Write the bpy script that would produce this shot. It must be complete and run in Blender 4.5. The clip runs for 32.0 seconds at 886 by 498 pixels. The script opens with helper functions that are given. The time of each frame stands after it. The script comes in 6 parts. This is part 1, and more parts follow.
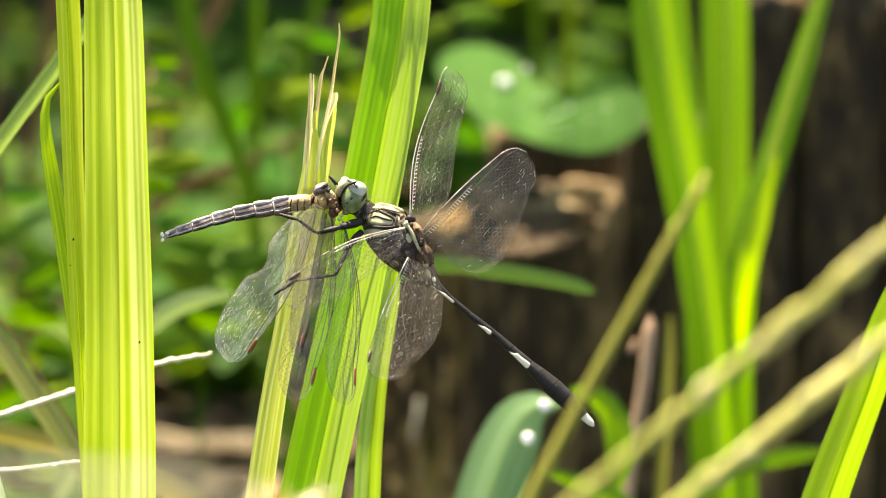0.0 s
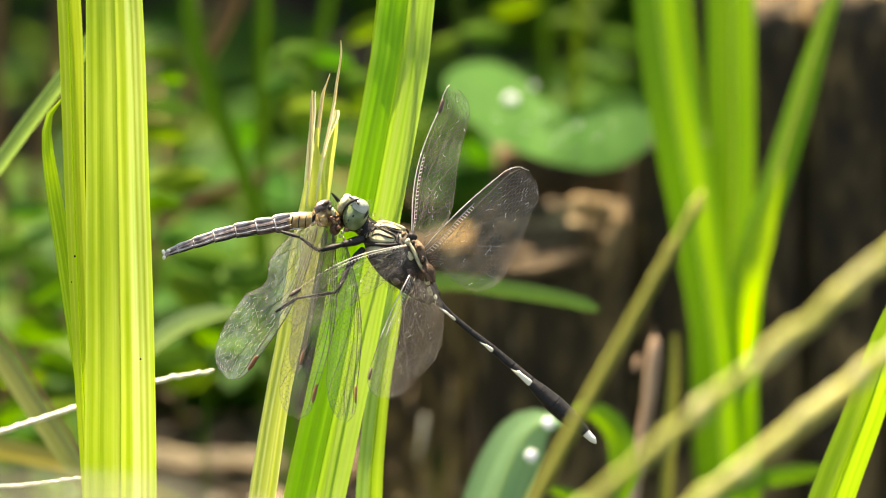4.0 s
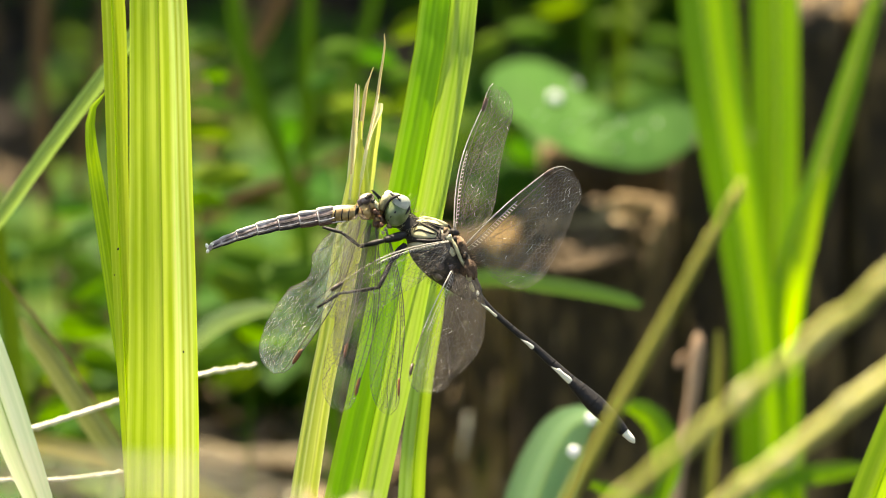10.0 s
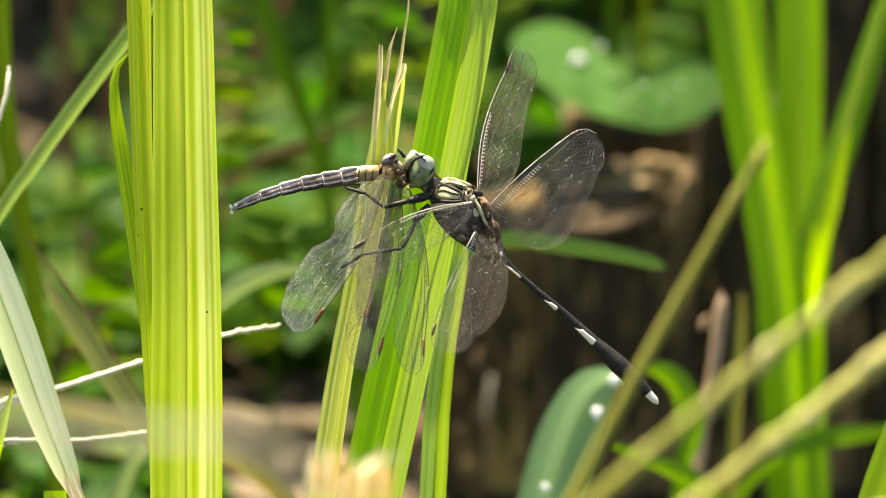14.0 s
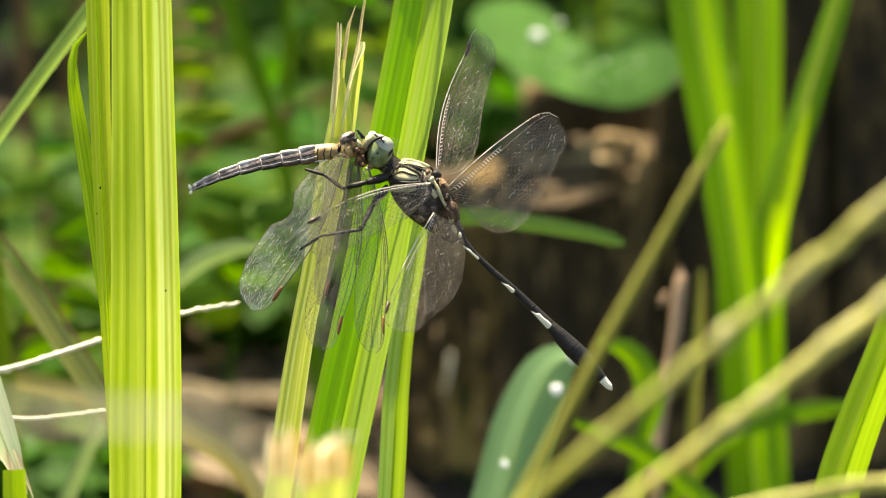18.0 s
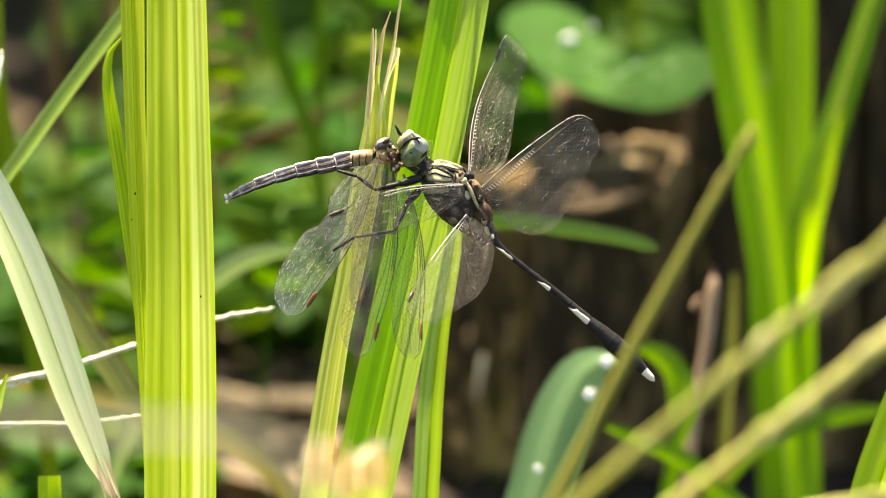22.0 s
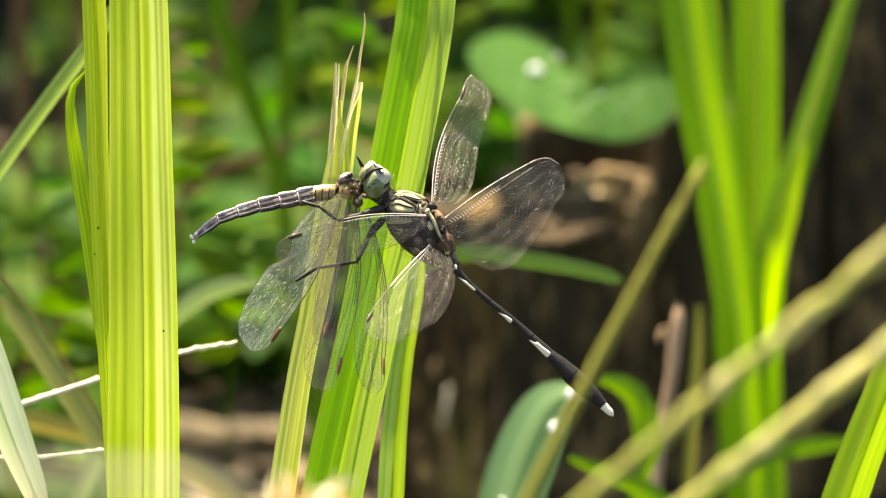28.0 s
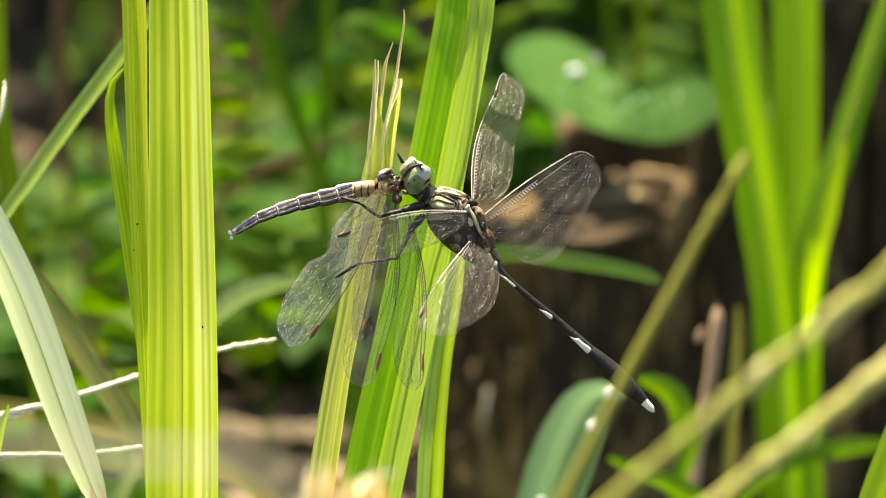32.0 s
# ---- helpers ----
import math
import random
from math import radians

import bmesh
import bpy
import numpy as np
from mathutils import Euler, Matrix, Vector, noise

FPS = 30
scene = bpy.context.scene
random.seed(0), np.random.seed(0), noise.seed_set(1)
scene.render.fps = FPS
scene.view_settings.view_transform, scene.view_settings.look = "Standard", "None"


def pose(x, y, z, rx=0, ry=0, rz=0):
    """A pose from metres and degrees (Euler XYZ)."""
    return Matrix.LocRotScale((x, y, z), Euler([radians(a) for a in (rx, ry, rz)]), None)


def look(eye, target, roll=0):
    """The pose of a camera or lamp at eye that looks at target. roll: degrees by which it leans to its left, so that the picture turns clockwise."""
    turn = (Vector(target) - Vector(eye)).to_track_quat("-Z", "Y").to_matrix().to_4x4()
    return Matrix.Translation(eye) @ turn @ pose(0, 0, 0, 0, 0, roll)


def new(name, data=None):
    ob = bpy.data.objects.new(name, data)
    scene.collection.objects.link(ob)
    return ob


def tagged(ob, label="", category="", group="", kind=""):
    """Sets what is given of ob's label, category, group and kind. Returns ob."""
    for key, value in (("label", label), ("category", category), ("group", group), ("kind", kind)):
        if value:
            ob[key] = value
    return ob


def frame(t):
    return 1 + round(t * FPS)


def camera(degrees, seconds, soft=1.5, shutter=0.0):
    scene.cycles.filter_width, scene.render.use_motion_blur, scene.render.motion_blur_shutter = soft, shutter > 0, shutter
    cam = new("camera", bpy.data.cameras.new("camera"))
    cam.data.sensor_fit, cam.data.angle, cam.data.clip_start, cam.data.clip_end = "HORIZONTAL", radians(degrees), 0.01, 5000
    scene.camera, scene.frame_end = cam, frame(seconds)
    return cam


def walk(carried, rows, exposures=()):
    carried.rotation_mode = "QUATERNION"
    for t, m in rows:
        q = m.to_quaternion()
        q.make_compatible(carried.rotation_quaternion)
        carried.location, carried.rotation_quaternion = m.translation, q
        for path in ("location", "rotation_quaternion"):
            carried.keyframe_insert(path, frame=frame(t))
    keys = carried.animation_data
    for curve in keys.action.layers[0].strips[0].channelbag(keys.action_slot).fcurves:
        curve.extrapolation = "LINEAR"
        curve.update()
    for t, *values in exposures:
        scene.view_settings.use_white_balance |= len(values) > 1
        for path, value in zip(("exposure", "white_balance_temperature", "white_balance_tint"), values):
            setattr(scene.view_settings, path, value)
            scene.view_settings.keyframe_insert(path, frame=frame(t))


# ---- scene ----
# The camera: a long lens held about a metre and a half away, looking down at twenty degrees.
cam = camera(5.984, 32.0, soft=1.0)
cam.data.dof.use_dof = True
cam.data.dof.focus_distance = 1.50
cam.data.dof.aperture_fstop = 12.0
walk(cam, [
    (0, look((0.0000, -1.4095, 0.6430), (0.00000, -0.00000, 0.13000))),
    (0.5, look((0.0001, -1.4097, 0.6427), (0.00092, 0.00086, 0.13236))),
    (1, look((0.0032, -1.4095, 0.6431), (-0.00102, 0.00129, 0.13356))),
    (1.5, look((0.0043, -1.4091, 0.6442), (-0.00656, 0.00067, 0.13183))),
    (2, look((0.0042, -1.4087, 0.6452), (-0.00448, 0.00096, 0.13263))),
    (2.5, look((0.0054, -1.4081, 0.6471), (0.00070, 0.00132, 0.13361))),
    (3, look((0.0073, -1.4089, 0.6447), (0.00241, -0.00232, 0.12363))),
    (3.5, look((0.0070, -1.4092, 0.6439), (0.00136, 0.00147, 0.13403))),
    (5.5, look((0.0097, -1.4112, 0.6385), (-0.00391, -0.00210, 0.12423))),
    (6, look((0.0082, -1.4119, 0.6366), (-0.00380, -0.00126, 0.12655))),
    (6.5, look((0.0113, -1.4110, 0.6391), (0.00354, -0.00054, 0.12853))),
    (7, look((0.0119, -1.4111, 0.6389), (-0.00225, -0.00118, 0.12676))),
    (7.5, look((0.0086, -1.4121, 0.6359), (-0.00391, -0.00152, 0.12582))),
    (8, look((0.0093, -1.4113, 0.6383), (-0.00036, 0.00149, 0.13409))),
    (8.5, look((0.0082, -1.4119, 0.6364), (-0.00194, 0.00121, 0.13332))),
    (9, look((0.0092, -1.4114, 0.6380), (-0.00755, 0.00123, 0.13339))),
    (9.5, look((0.0076, -1.4121, 0.6360), (-0.01047, 0.00040, 0.13110))),
    (10, look((0.0086, -1.4117, 0.6372), (-0.00783, 0.00065, 0.13179))),
    (10.5, look((0.0083, -1.4106, 0.6401), (-0.00742, 0.00076, 0.13209))),
    (11, look((0.0084, -1.4123, 0.6356), (-0.01092, -0.00048, 0.12869))),
    (11.5, look((0.0083, -1.4125, 0.6349), (-0.01395, -0.00067, 0.12817))),
    (12, look((0.0075, -1.4122, 0.6357), (-0.01297, -0.00066, 0.12820))),
    (12.5, look((0.0081, -1.4123, 0.6355), (-0.01010, -0.00134, 0.12631))),
    (13, look((0.0078, -1.4120, 0.6363), (-0.00981, -0.00169, 0.12535))),
    (13.5, look((0.0065, -1.4122, 0.6357), (-0.01221, -0.00165, 0.12546))),
    (14, look((0.0083, -1.4125, 0.6349), (-0.01197, -0.00175, 0.12518))),
    (14.5, look((0.0096, -1.4119, 0.6364), (-0.01107, -0.00193, 0.12471))),
    (16.5, look((0.0076, -1.4112, 0.6386), (-0.01153, -0.00385, 0.11943))),
    (17, look((0.0045, -1.4115, 0.6375), (-0.01110, -0.00329, 0.12095))),
    (17.5, look((0.0069, -1.4110, 0.6389), (-0.00581, -0.00283, 0.12222))),
    (18, look((0.0095, -1.4115, 0.6376), (-0.00466, -0.00306, 0.12158))),
    (18.5, look((0.0072, -1.4125, 0.6348), (-0.00770, -0.00402, 0.11895))),
    (19, look((0.0048, -1.4117, 0.6370), (-0.00460, -0.00355, 0.12024))),
    (19.5, look((0.0075, -1.4114, 0.6379), (-0.00190, -0.00320, 0.12121))),
    (20, look((0.0058, -1.4112, 0.6384), (-0.00954, -0.00302, 0.12169))),
    (20.5, look((0.0077, -1.4103, 0.6409), (-0.00950, -0.00174, 0.12521))),
    (21, look((0.0070, -1.4103, 0.6410), (-0.00989, -0.00200, 0.12450))),
    (21.5, look((0.0066, -1.4102, 0.6413), (-0.01055, -0.00234, 0.12356))),
    (22, look((0.0047, -1.4103, 0.6409), (-0.01085, -0.00271, 0.12255))),
    (22.5, look((0.0088, -1.4099, 0.6420), (-0.00910, -0.00145, 0.12601))),
    (23, look((0.0124, -1.4092, 0.6441), (-0.00539, -0.00134, 0.12631))),
    (23.5, look((0.0135, -1.4083, 0.6466), (-0.00489, -0.00167, 0.12540))),
    (24, look((0.0113, -1.4089, 0.6447), (-0.00769, -0.00144, 0.12604))),
    (24.5, look((0.0097, -1.4099, 0.6419), (-0.00961, -0.00171, 0.12529))),
    (25, look((0.0087, -1.4104, 0.6405), (-0.00691, -0.00181, 0.12502))),
    (25.5, look((0.0092, -1.4103, 0.6408), (-0.00712, -0.00064, 0.12825))),
    (27.5, look((0.0098, -1.4084, 0.6461), (-0.00602, 0.00029, 0.13079))),
    (28, look((0.0089, -1.4084, 0.6462), (-0.00431, -0.00062, 0.12830))),
    (28.5, look((0.0128, -1.4102, 0.6411), (-0.00141, -0.00253, 0.12304))),
    (29, look((0.0136, -1.4118, 0.6368), (-0.00448, -0.00260, 0.12285))),
    (29.5, look((0.0108, -1.4118, 0.6368), (-0.00890, -0.00120, 0.12670))),
    (30, look((0.0098, -1.4117, 0.6370), (-0.01316, -0.00084, 0.12770))),
    (30.5, look((0.0103, -1.4114, 0.6379), (-0.01286, -0.00079, 0.12783))),
    (31, look((0.0100, -1.4111, 0.6389), (-0.01057, -0.00083, 0.12771))),
    (31.5, look((0.0075, -1.4115, 0.6377), (-0.01049, -0.00101, 0.12722))),
    (32, look((0.0091, -1.4110, 0.6389), (-0.01123, -0.00084, 0.12769))),
], exposures=[(0, 2.30, 8850, 13), (3, 2.25, 8850, 13), (6, 2.21, 8850, 13), (9, 2.18, 8850, 12), (13, 1.98, 8800, 10), (18, 1.95, 8800, 10), (21, 1.99, 8800, 11), (24, 2.08, 8850, 13), (28, 2.08, 8800, 12), (32, 1.98, 8800, 11)])

# ---- light ----
SUN_EL, SUN_AZ = 64.0, -22.0     # elevation; azimuth from +y (behind the perch) towards +x
world = bpy.data.worlds.new("sky")
world.use_nodes = True
scene.world = world
sky = world.node_tree.nodes.new("ShaderNodeTexSky")
sky.sky_type, sky.sun_disc = "NISHITA", False
sky.sun_elevation, sky.sun_rotation = radians(SUN_EL), radians(SUN_AZ)
back = world.node_tree.nodes["Background"]
back.inputs["Strength"].default_value = 0.09
world.node_tree.links.new(sky.outputs[0], back.inputs["Color"])
sun_data = bpy.data.lights.new("sun", "SUN")
sun_data.energy, sun_data.angle, sun_data.color = 5.0, radians(0.5), (1.0, 0.95, 0.86)
sun = new("sun", sun_data)
sun_way = Vector((math.sin(radians(SUN_AZ)) * math.cos(radians(SUN_EL)),
                  math.cos(radians(SUN_AZ)) * math.cos(radians(SUN_EL)), math.sin(radians(SUN_EL))))
sun.matrix_world = look(sun_way * 5, (0, 0, 0))

# ---- the drawing board ----
# Places are given in tenths of a millimetre on a board that stands square to the first line of sight,
# through the perch: x to the right, y down; d is the distance beyond it in millimetres.
TILT = radians(20)
PERCH = Vector((0, 0, 0.13))
RIGHT, UP, AWAY = Vector((1, 0, 0)), Vector((0, math.sin(TILT), math.cos(TILT))), Vector((0, math.cos(TILT), -math.sin(TILT)))


def at(x, y, d=0.0):
    k = 1 + d / 1500.0
    return PERCH + RIGHT * ((x - 784) * 1e-4 * k) + UP * ((441 - y) * 1e-4 * k) + AWAY * (d * 1e-3)


def along(x, y, d=0.0):
    return RIGHT * x - UP * y + AWAY * d


# ---- materials ----
def material(name):
    m = bpy.data.materials.new(name)
    m.use_nodes = True
    m.node_tree.nodes.clear()
    return m, m.node_tree.nodes, m.node_tree.links


def ramp(nodes, stops):
    r = nodes.new("ShaderNodeValToRGB")
    while len(r.color_ramp.elements) < len(stops):
        r.color_ramp.elements.new(0.5)
    for e, (p, c) in zip(r.color_ramp.elements, stops):
        e.position, e.color = p, (*c, 1)
    return r


def blade_material(name, dark, light, through_tint, clear=0.45, rough=0.42, stripes=26.0, dry=None, spec=0.4, bands=None, crisp=0.13):
    """A leaf with long veins: fine stripes along it, soft patches over it, light passing through;
    bands: broad stripes across the width, as (place, tint), its own or light and shade put into the colour."""
    m, N, L = material(name)
    uv = N.new("ShaderNodeTexCoord")
    fine = N.new("ShaderNodeMapping")
    fine.inputs["Scale"].default_value = (stripes, 0.05, 1)
    soft = N.new("ShaderNodeMapping")
    soft.inputs["Scale"].default_value = (5.0, 0.35, 1)
    n1, n2 = N.new("ShaderNodeTexNoise"), N.new("ShaderNodeTexNoise")
    n1.inputs["Scale"].default_value, n1.inputs["Detail"].default_value = 1.0, 3.0
    n2.inputs["Scale"].default_value, n2.inputs["Detail"].default_value = 1.0, 4.0
    info = N.new("ShaderNodeObjectInfo")
    shift = N.new("ShaderNodeVectorMath")
    shift.operation = "ADD"
    L.new(uv.outputs["UV"], shift.inputs[0])
    L.new(info.outputs["Random"], shift.inputs[1])
    for mp, n in ((fine, n1), (soft, n2)):
        L.new(shift.outputs[0], mp.inputs["Vector"])
        L.new(mp.outputs[0], n.inputs["Vector"])
    both = N.new("ShaderNodeMath")
    both.operation = "MULTIPLY_ADD"
    both.inputs[1].default_value = 0.62
    half = N.new("ShaderNodeMath")
    half.operation = "MULTIPLY"
    half.inputs[1].default_value = 0.38
    L.new(n2.outputs["Fac"], half.inputs[0])
    L.new(n1.outputs["Fac"], both.inputs[0])
    L.new(half.outputs[0], both.inputs[2])
    mid = tuple((a + b) / 2 for a, b in zip(dark, light))
    r = ramp(N, [(0.49 - crisp, dark), (0.5, mid), (0.49 + crisp, light)])
    L.new(both.outputs[0], r.inputs[0])
    colour = r.outputs[0]
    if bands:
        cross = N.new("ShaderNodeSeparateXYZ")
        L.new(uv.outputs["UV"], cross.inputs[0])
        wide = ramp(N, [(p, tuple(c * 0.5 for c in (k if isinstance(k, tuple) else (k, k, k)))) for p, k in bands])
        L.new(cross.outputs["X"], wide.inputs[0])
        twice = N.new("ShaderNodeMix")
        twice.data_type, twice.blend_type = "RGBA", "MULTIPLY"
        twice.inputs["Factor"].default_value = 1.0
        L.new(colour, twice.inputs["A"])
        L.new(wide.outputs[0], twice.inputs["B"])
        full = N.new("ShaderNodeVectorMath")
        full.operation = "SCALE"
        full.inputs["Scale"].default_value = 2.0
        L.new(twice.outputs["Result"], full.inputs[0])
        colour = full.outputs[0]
    if dry:
        # withered towards the tip, in patches
        split = N.new("ShaderNodeSeparateXYZ")
        L.new(uv.outputs["UV"], split.inputs[0])
        sum_ = N.new("ShaderNodeMath")
        sum_.operation = "MULTIPLY_ADD"
        sum_.inputs[1].default_value = 0.8
        L.new(n1.outputs["Fac"], sum_.inputs[0])
        L.new(split.outputs["Y"], sum_.inputs[2])
        gate = N.new("ShaderNodeMapRange")
        gate.inputs["From Min"].default_value, gate.inputs["From Max"].default_value = dry[0], dry[1]
        L.new(sum_.outputs[0], gate.inputs["Value"])
        mix = N.new("ShaderNodeMix")
        mix.data_type = "RGBA"
        L.new(gate.outputs[0], mix.inputs["Factor"])
        L.new(colour, mix.inputs["A"])
        mix.inputs["B"].default_value = (*dry[2], 1)
        colour = mix.outputs["Result"]
    skin = N.new("ShaderNodeBsdfPrincipled")
    skin.inputs["Roughness"].default_value = rough
    skin.inputs["Specular IOR Level"].default_value = spec
    L.new(colour, skin.inputs["Base Color"])
    bump = N.new("ShaderNodeBump")
    bump.inputs["Strength"].default_value, bump.inputs["Distance"].default_value = 0.35, 0.0004
    L.new(n1.outputs["Fac"], bump.inputs["Height"])
    L.new(bump.outputs[0], skin.inputs["Normal"])
    tint = N.new("ShaderNodeMix")
    tint.data_type, tint.blend_type = "RGBA", "MULTIPLY"
    tint.inputs["Factor"].default_value = 1.0
    L.new(colour, tint.inputs["A"])
    tint.inputs["B"].default_value = (*through_tint, 1)
    pass_ = N.new("ShaderNodeBsdfTranslucent")
    L.new(tint.outputs["Result"], pass_.inputs["Color"])
    mixs = N.new("ShaderNodeMixShader")
    mixs.inputs[0].default_value = clear
    L.new(skin.outputs[0], mixs.inputs[1])
    L.new(pass_.outputs[0], mixs.inputs[2])
    out = N.new("ShaderNodeOutputMaterial")
    L.new(mixs.outputs[0], out.inputs[0])
    return m


def rough_material(name, stops, scale=(200, 200, 200), rough=0.7, bump=0.5, depth=0.001, detail=6.0, coat=0.0, spec=0.4, metal=0.0):
    """A surface with two scales of noise through a row of colours."""
    m, N, L = material(name)
    tc = N.new("ShaderNodeTexCoord")
    mp = N.new("ShaderNodeMapping")
    mp.inputs["Scale"].default_value = scale
    L.new(tc.outputs["Object"], mp.inputs["Vector"])
    n1, n2 = N.new("ShaderNodeTexNoise"), N.new("ShaderNodeTexNoise")
    n1.inputs["Scale"].default_value, n1.inputs["Detail"].default_value, n1.inputs["Roughness"].default_value = 1.0, detail, 0.6
    n2.inputs["Scale"].default_value, n2.inputs["Detail"].default_value = 0.21, 3.0
    L.new(mp.outputs[0], n1.inputs["Vector"])
    L.new(mp.outputs[0], n2.inputs["Vector"])
    mix = N.new("ShaderNodeMath")
    mix.operation = "MULTIPLY_ADD"
    mix.inputs[1].default_value = 0.55
    half = N.new("ShaderNodeMath")
    half.operation = "MULTIPLY"
    half.inputs[1].default_value = 0.45
    L.new(n2.outputs["Fac"], half.inputs[0])
    L.new(n1.outputs["Fac"], mix.inputs[0])
    L.new(half.outputs[0], mix.inputs[2])
    r = ramp(N, stops)
    L.new(mix.outputs[0], r.inputs[0])
    p = N.new("ShaderNodeBsdfPrincipled")
    L.new(r.outputs[0], p.inputs["Base Color"])
    p.inputs["Roughness"].default_value, p.inputs["Coat Weight"].default_value = rough, coat
    p.inputs["Specular IOR Level"].default_value, p.inputs["Metallic"].default_value = spec, metal
    b = N.new("ShaderNodeBump")
    b.inputs["Strength"].default_value, b.inputs["Distance"].default_value = bump, depth
    L.new(n1.outputs["Fac"], b.inputs["Height"])
    L.new(b.outputs[0], p.inputs["Normal"])
    out = N.new("ShaderNodeOutputMaterial")
    L.new(p.outputs[0], out.inputs[0])
    return m


def membrane_material(name, body, amount, gloss):
    """Clear wing skin: most light passes, a little is scattered and mirrored by the fine folds."""
    m, N, L = material(name)
    tc = N.new("ShaderNodeTexCoord")
    n = N.new("ShaderNodeTexNoise")
    n.inputs["Scale"].default_value, n.inputs["Detail"].default_value = 1300.0, 4.0
    L.new(tc.outputs["Object"], n.inputs["Vector"])
    b = N.new("ShaderNodeBump")
    b.inputs["Strength"].default_value, b.inputs["Distance"].default_value = 0.8, 0.0006
    L.new(n.outputs["Fac"], b.inputs["Height"])
    clear, shine = N.new("ShaderNodeBsdfTransparent"), N.new("ShaderNodeBsdfGlossy")
    clear.inputs["Color"].default_value = (0.975, 0.97, 0.95, 1)
    shine.inputs["Roughness"].default_value = 0.2
    L.new(b.outputs[0], shine.inputs["Normal"])
    film, soft = N.new("ShaderNodeBsdfDiffuse"), N.new("ShaderNodeBsdfTranslucent")
    for s in (film, soft):
        s.inputs["Color"].default_value = (*body, 1)
    m1, m2, m3 = N.new("ShaderNodeMixShader"), N.new("ShaderNodeMixShader"), N.new("ShaderNodeMixShader")
    m1.inputs[0].default_value = 0.5
    L.new(film.outputs[0], m1.inputs[1])
    L.new(soft.outputs[0], m1.inputs[2])
    m2.inputs[0].default_value = gloss
    L.new(m1.outputs[0], m2.inputs[1])
    L.new(shine.outputs[0], m2.inputs[2])
    patch = N.new("ShaderNodeTexNoise")
    patch.inputs["Scale"].default_value, patch.inputs["Detail"].default_value = 260.0, 4.0
    L.new(tc.outputs["Object"], patch.inputs["Vector"])
    gate = N.new("ShaderNodeMapRange")
    gate.inputs["From Min"].default_value, gate.inputs["From Max"].default_value = 0.35, 0.7
    gate.inputs["To Min"].default_value, gate.inputs["To Max"].default_value = amount * 0.55, amount * 1.5
    L.new(patch.outputs["Fac"], gate.inputs["Value"])
    L.new(gate.outputs[0], m3.inputs[0])
    L.new(clear.outputs[0], m3.inputs[1])
    L.new(m2.outputs[0], m3.inputs[2])
    out = N.new("ShaderNodeOutputMaterial")
    L.new(m3.outputs[0], out.inputs[0])
    return m


def water_material():
    m, N, L = material("water_drop")
    p = N.new("ShaderNodeBsdfPrincipled")
    p.inputs["Base Color"].default_value = (0.95, 0.98, 1.0, 1)
    p.inputs["Roughness"].default_value, p.inputs["IOR"].default_value = 0.18, 1.33
    p.inputs["Transmission Weight"].default_value = 0.35
    out = N.new("ShaderNodeOutputMaterial")
    L.new(p.outputs[0], out.inputs[0])
    return m


FRESH = blade_material("fresh_blade", (0.44, 0.63, 0.035), (0.62, 0.79, 0.10), (1.14, 1.06, 0.7), 0.78, 0.5, 14.0)
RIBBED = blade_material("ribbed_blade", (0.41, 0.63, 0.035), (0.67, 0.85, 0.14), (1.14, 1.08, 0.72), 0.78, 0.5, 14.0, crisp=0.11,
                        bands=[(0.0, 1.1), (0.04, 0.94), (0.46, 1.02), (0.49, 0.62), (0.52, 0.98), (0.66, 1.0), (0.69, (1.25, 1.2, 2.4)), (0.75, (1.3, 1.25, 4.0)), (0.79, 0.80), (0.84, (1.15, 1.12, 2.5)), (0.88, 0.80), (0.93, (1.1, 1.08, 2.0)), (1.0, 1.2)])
# darker left and yellower right half: the fold's shading put into the colour
HALF_SHADED = blade_material("half_shaded_blade", (0.22, 0.45, 0.010), (0.36, 0.60, 0.030), (1.2, 1.2, 0.6), 0.66, 0.5, 19.0,
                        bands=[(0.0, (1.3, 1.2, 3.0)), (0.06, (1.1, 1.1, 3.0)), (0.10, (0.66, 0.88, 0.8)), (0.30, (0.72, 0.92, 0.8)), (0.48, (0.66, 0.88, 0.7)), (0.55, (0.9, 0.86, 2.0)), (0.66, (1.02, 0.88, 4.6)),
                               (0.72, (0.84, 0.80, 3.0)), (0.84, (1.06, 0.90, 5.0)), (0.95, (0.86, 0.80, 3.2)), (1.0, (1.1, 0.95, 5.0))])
STRIPED = blade_material("striped_blade", (0.30, 0.47, 0.03), (0.46, 0.62, 0.07), (1.2, 1.15, 0.6), 0.6, 0.5, 9.0,
                         bands=[(0.0, (0.7, 0.85, 2.0)), (0.08, (1.0, 1.12, 3.6)), (0.20, (0.66, 0.86, 1.6)), (0.28, (0.98, 1.1, 3.4)), (0.42, (0.92, 1.05, 3.0)), (0.50, 0.45), (0.56, (0.72, 0.86, 0.7)), (0.78, (0.85, 0.92, 0.8)), (0.92, (0.7, 0.84, 0.7)), (1.0, 0.8)])
MIDGREEN = blade_material("mid_green_blade", (0.20, 0.38, 0.012), (0.34, 0.54, 0.035), (1.2, 1.15, 0.6), 0.55, 0.5, 12.0)
MUTED = blade_material("muted_blade", (0.075, 0.17, 0.030), (0.14, 0.26, 0.065), (1.1, 1.15, 0.7), 0.45, 0.55, 8.0, spec=0.2)
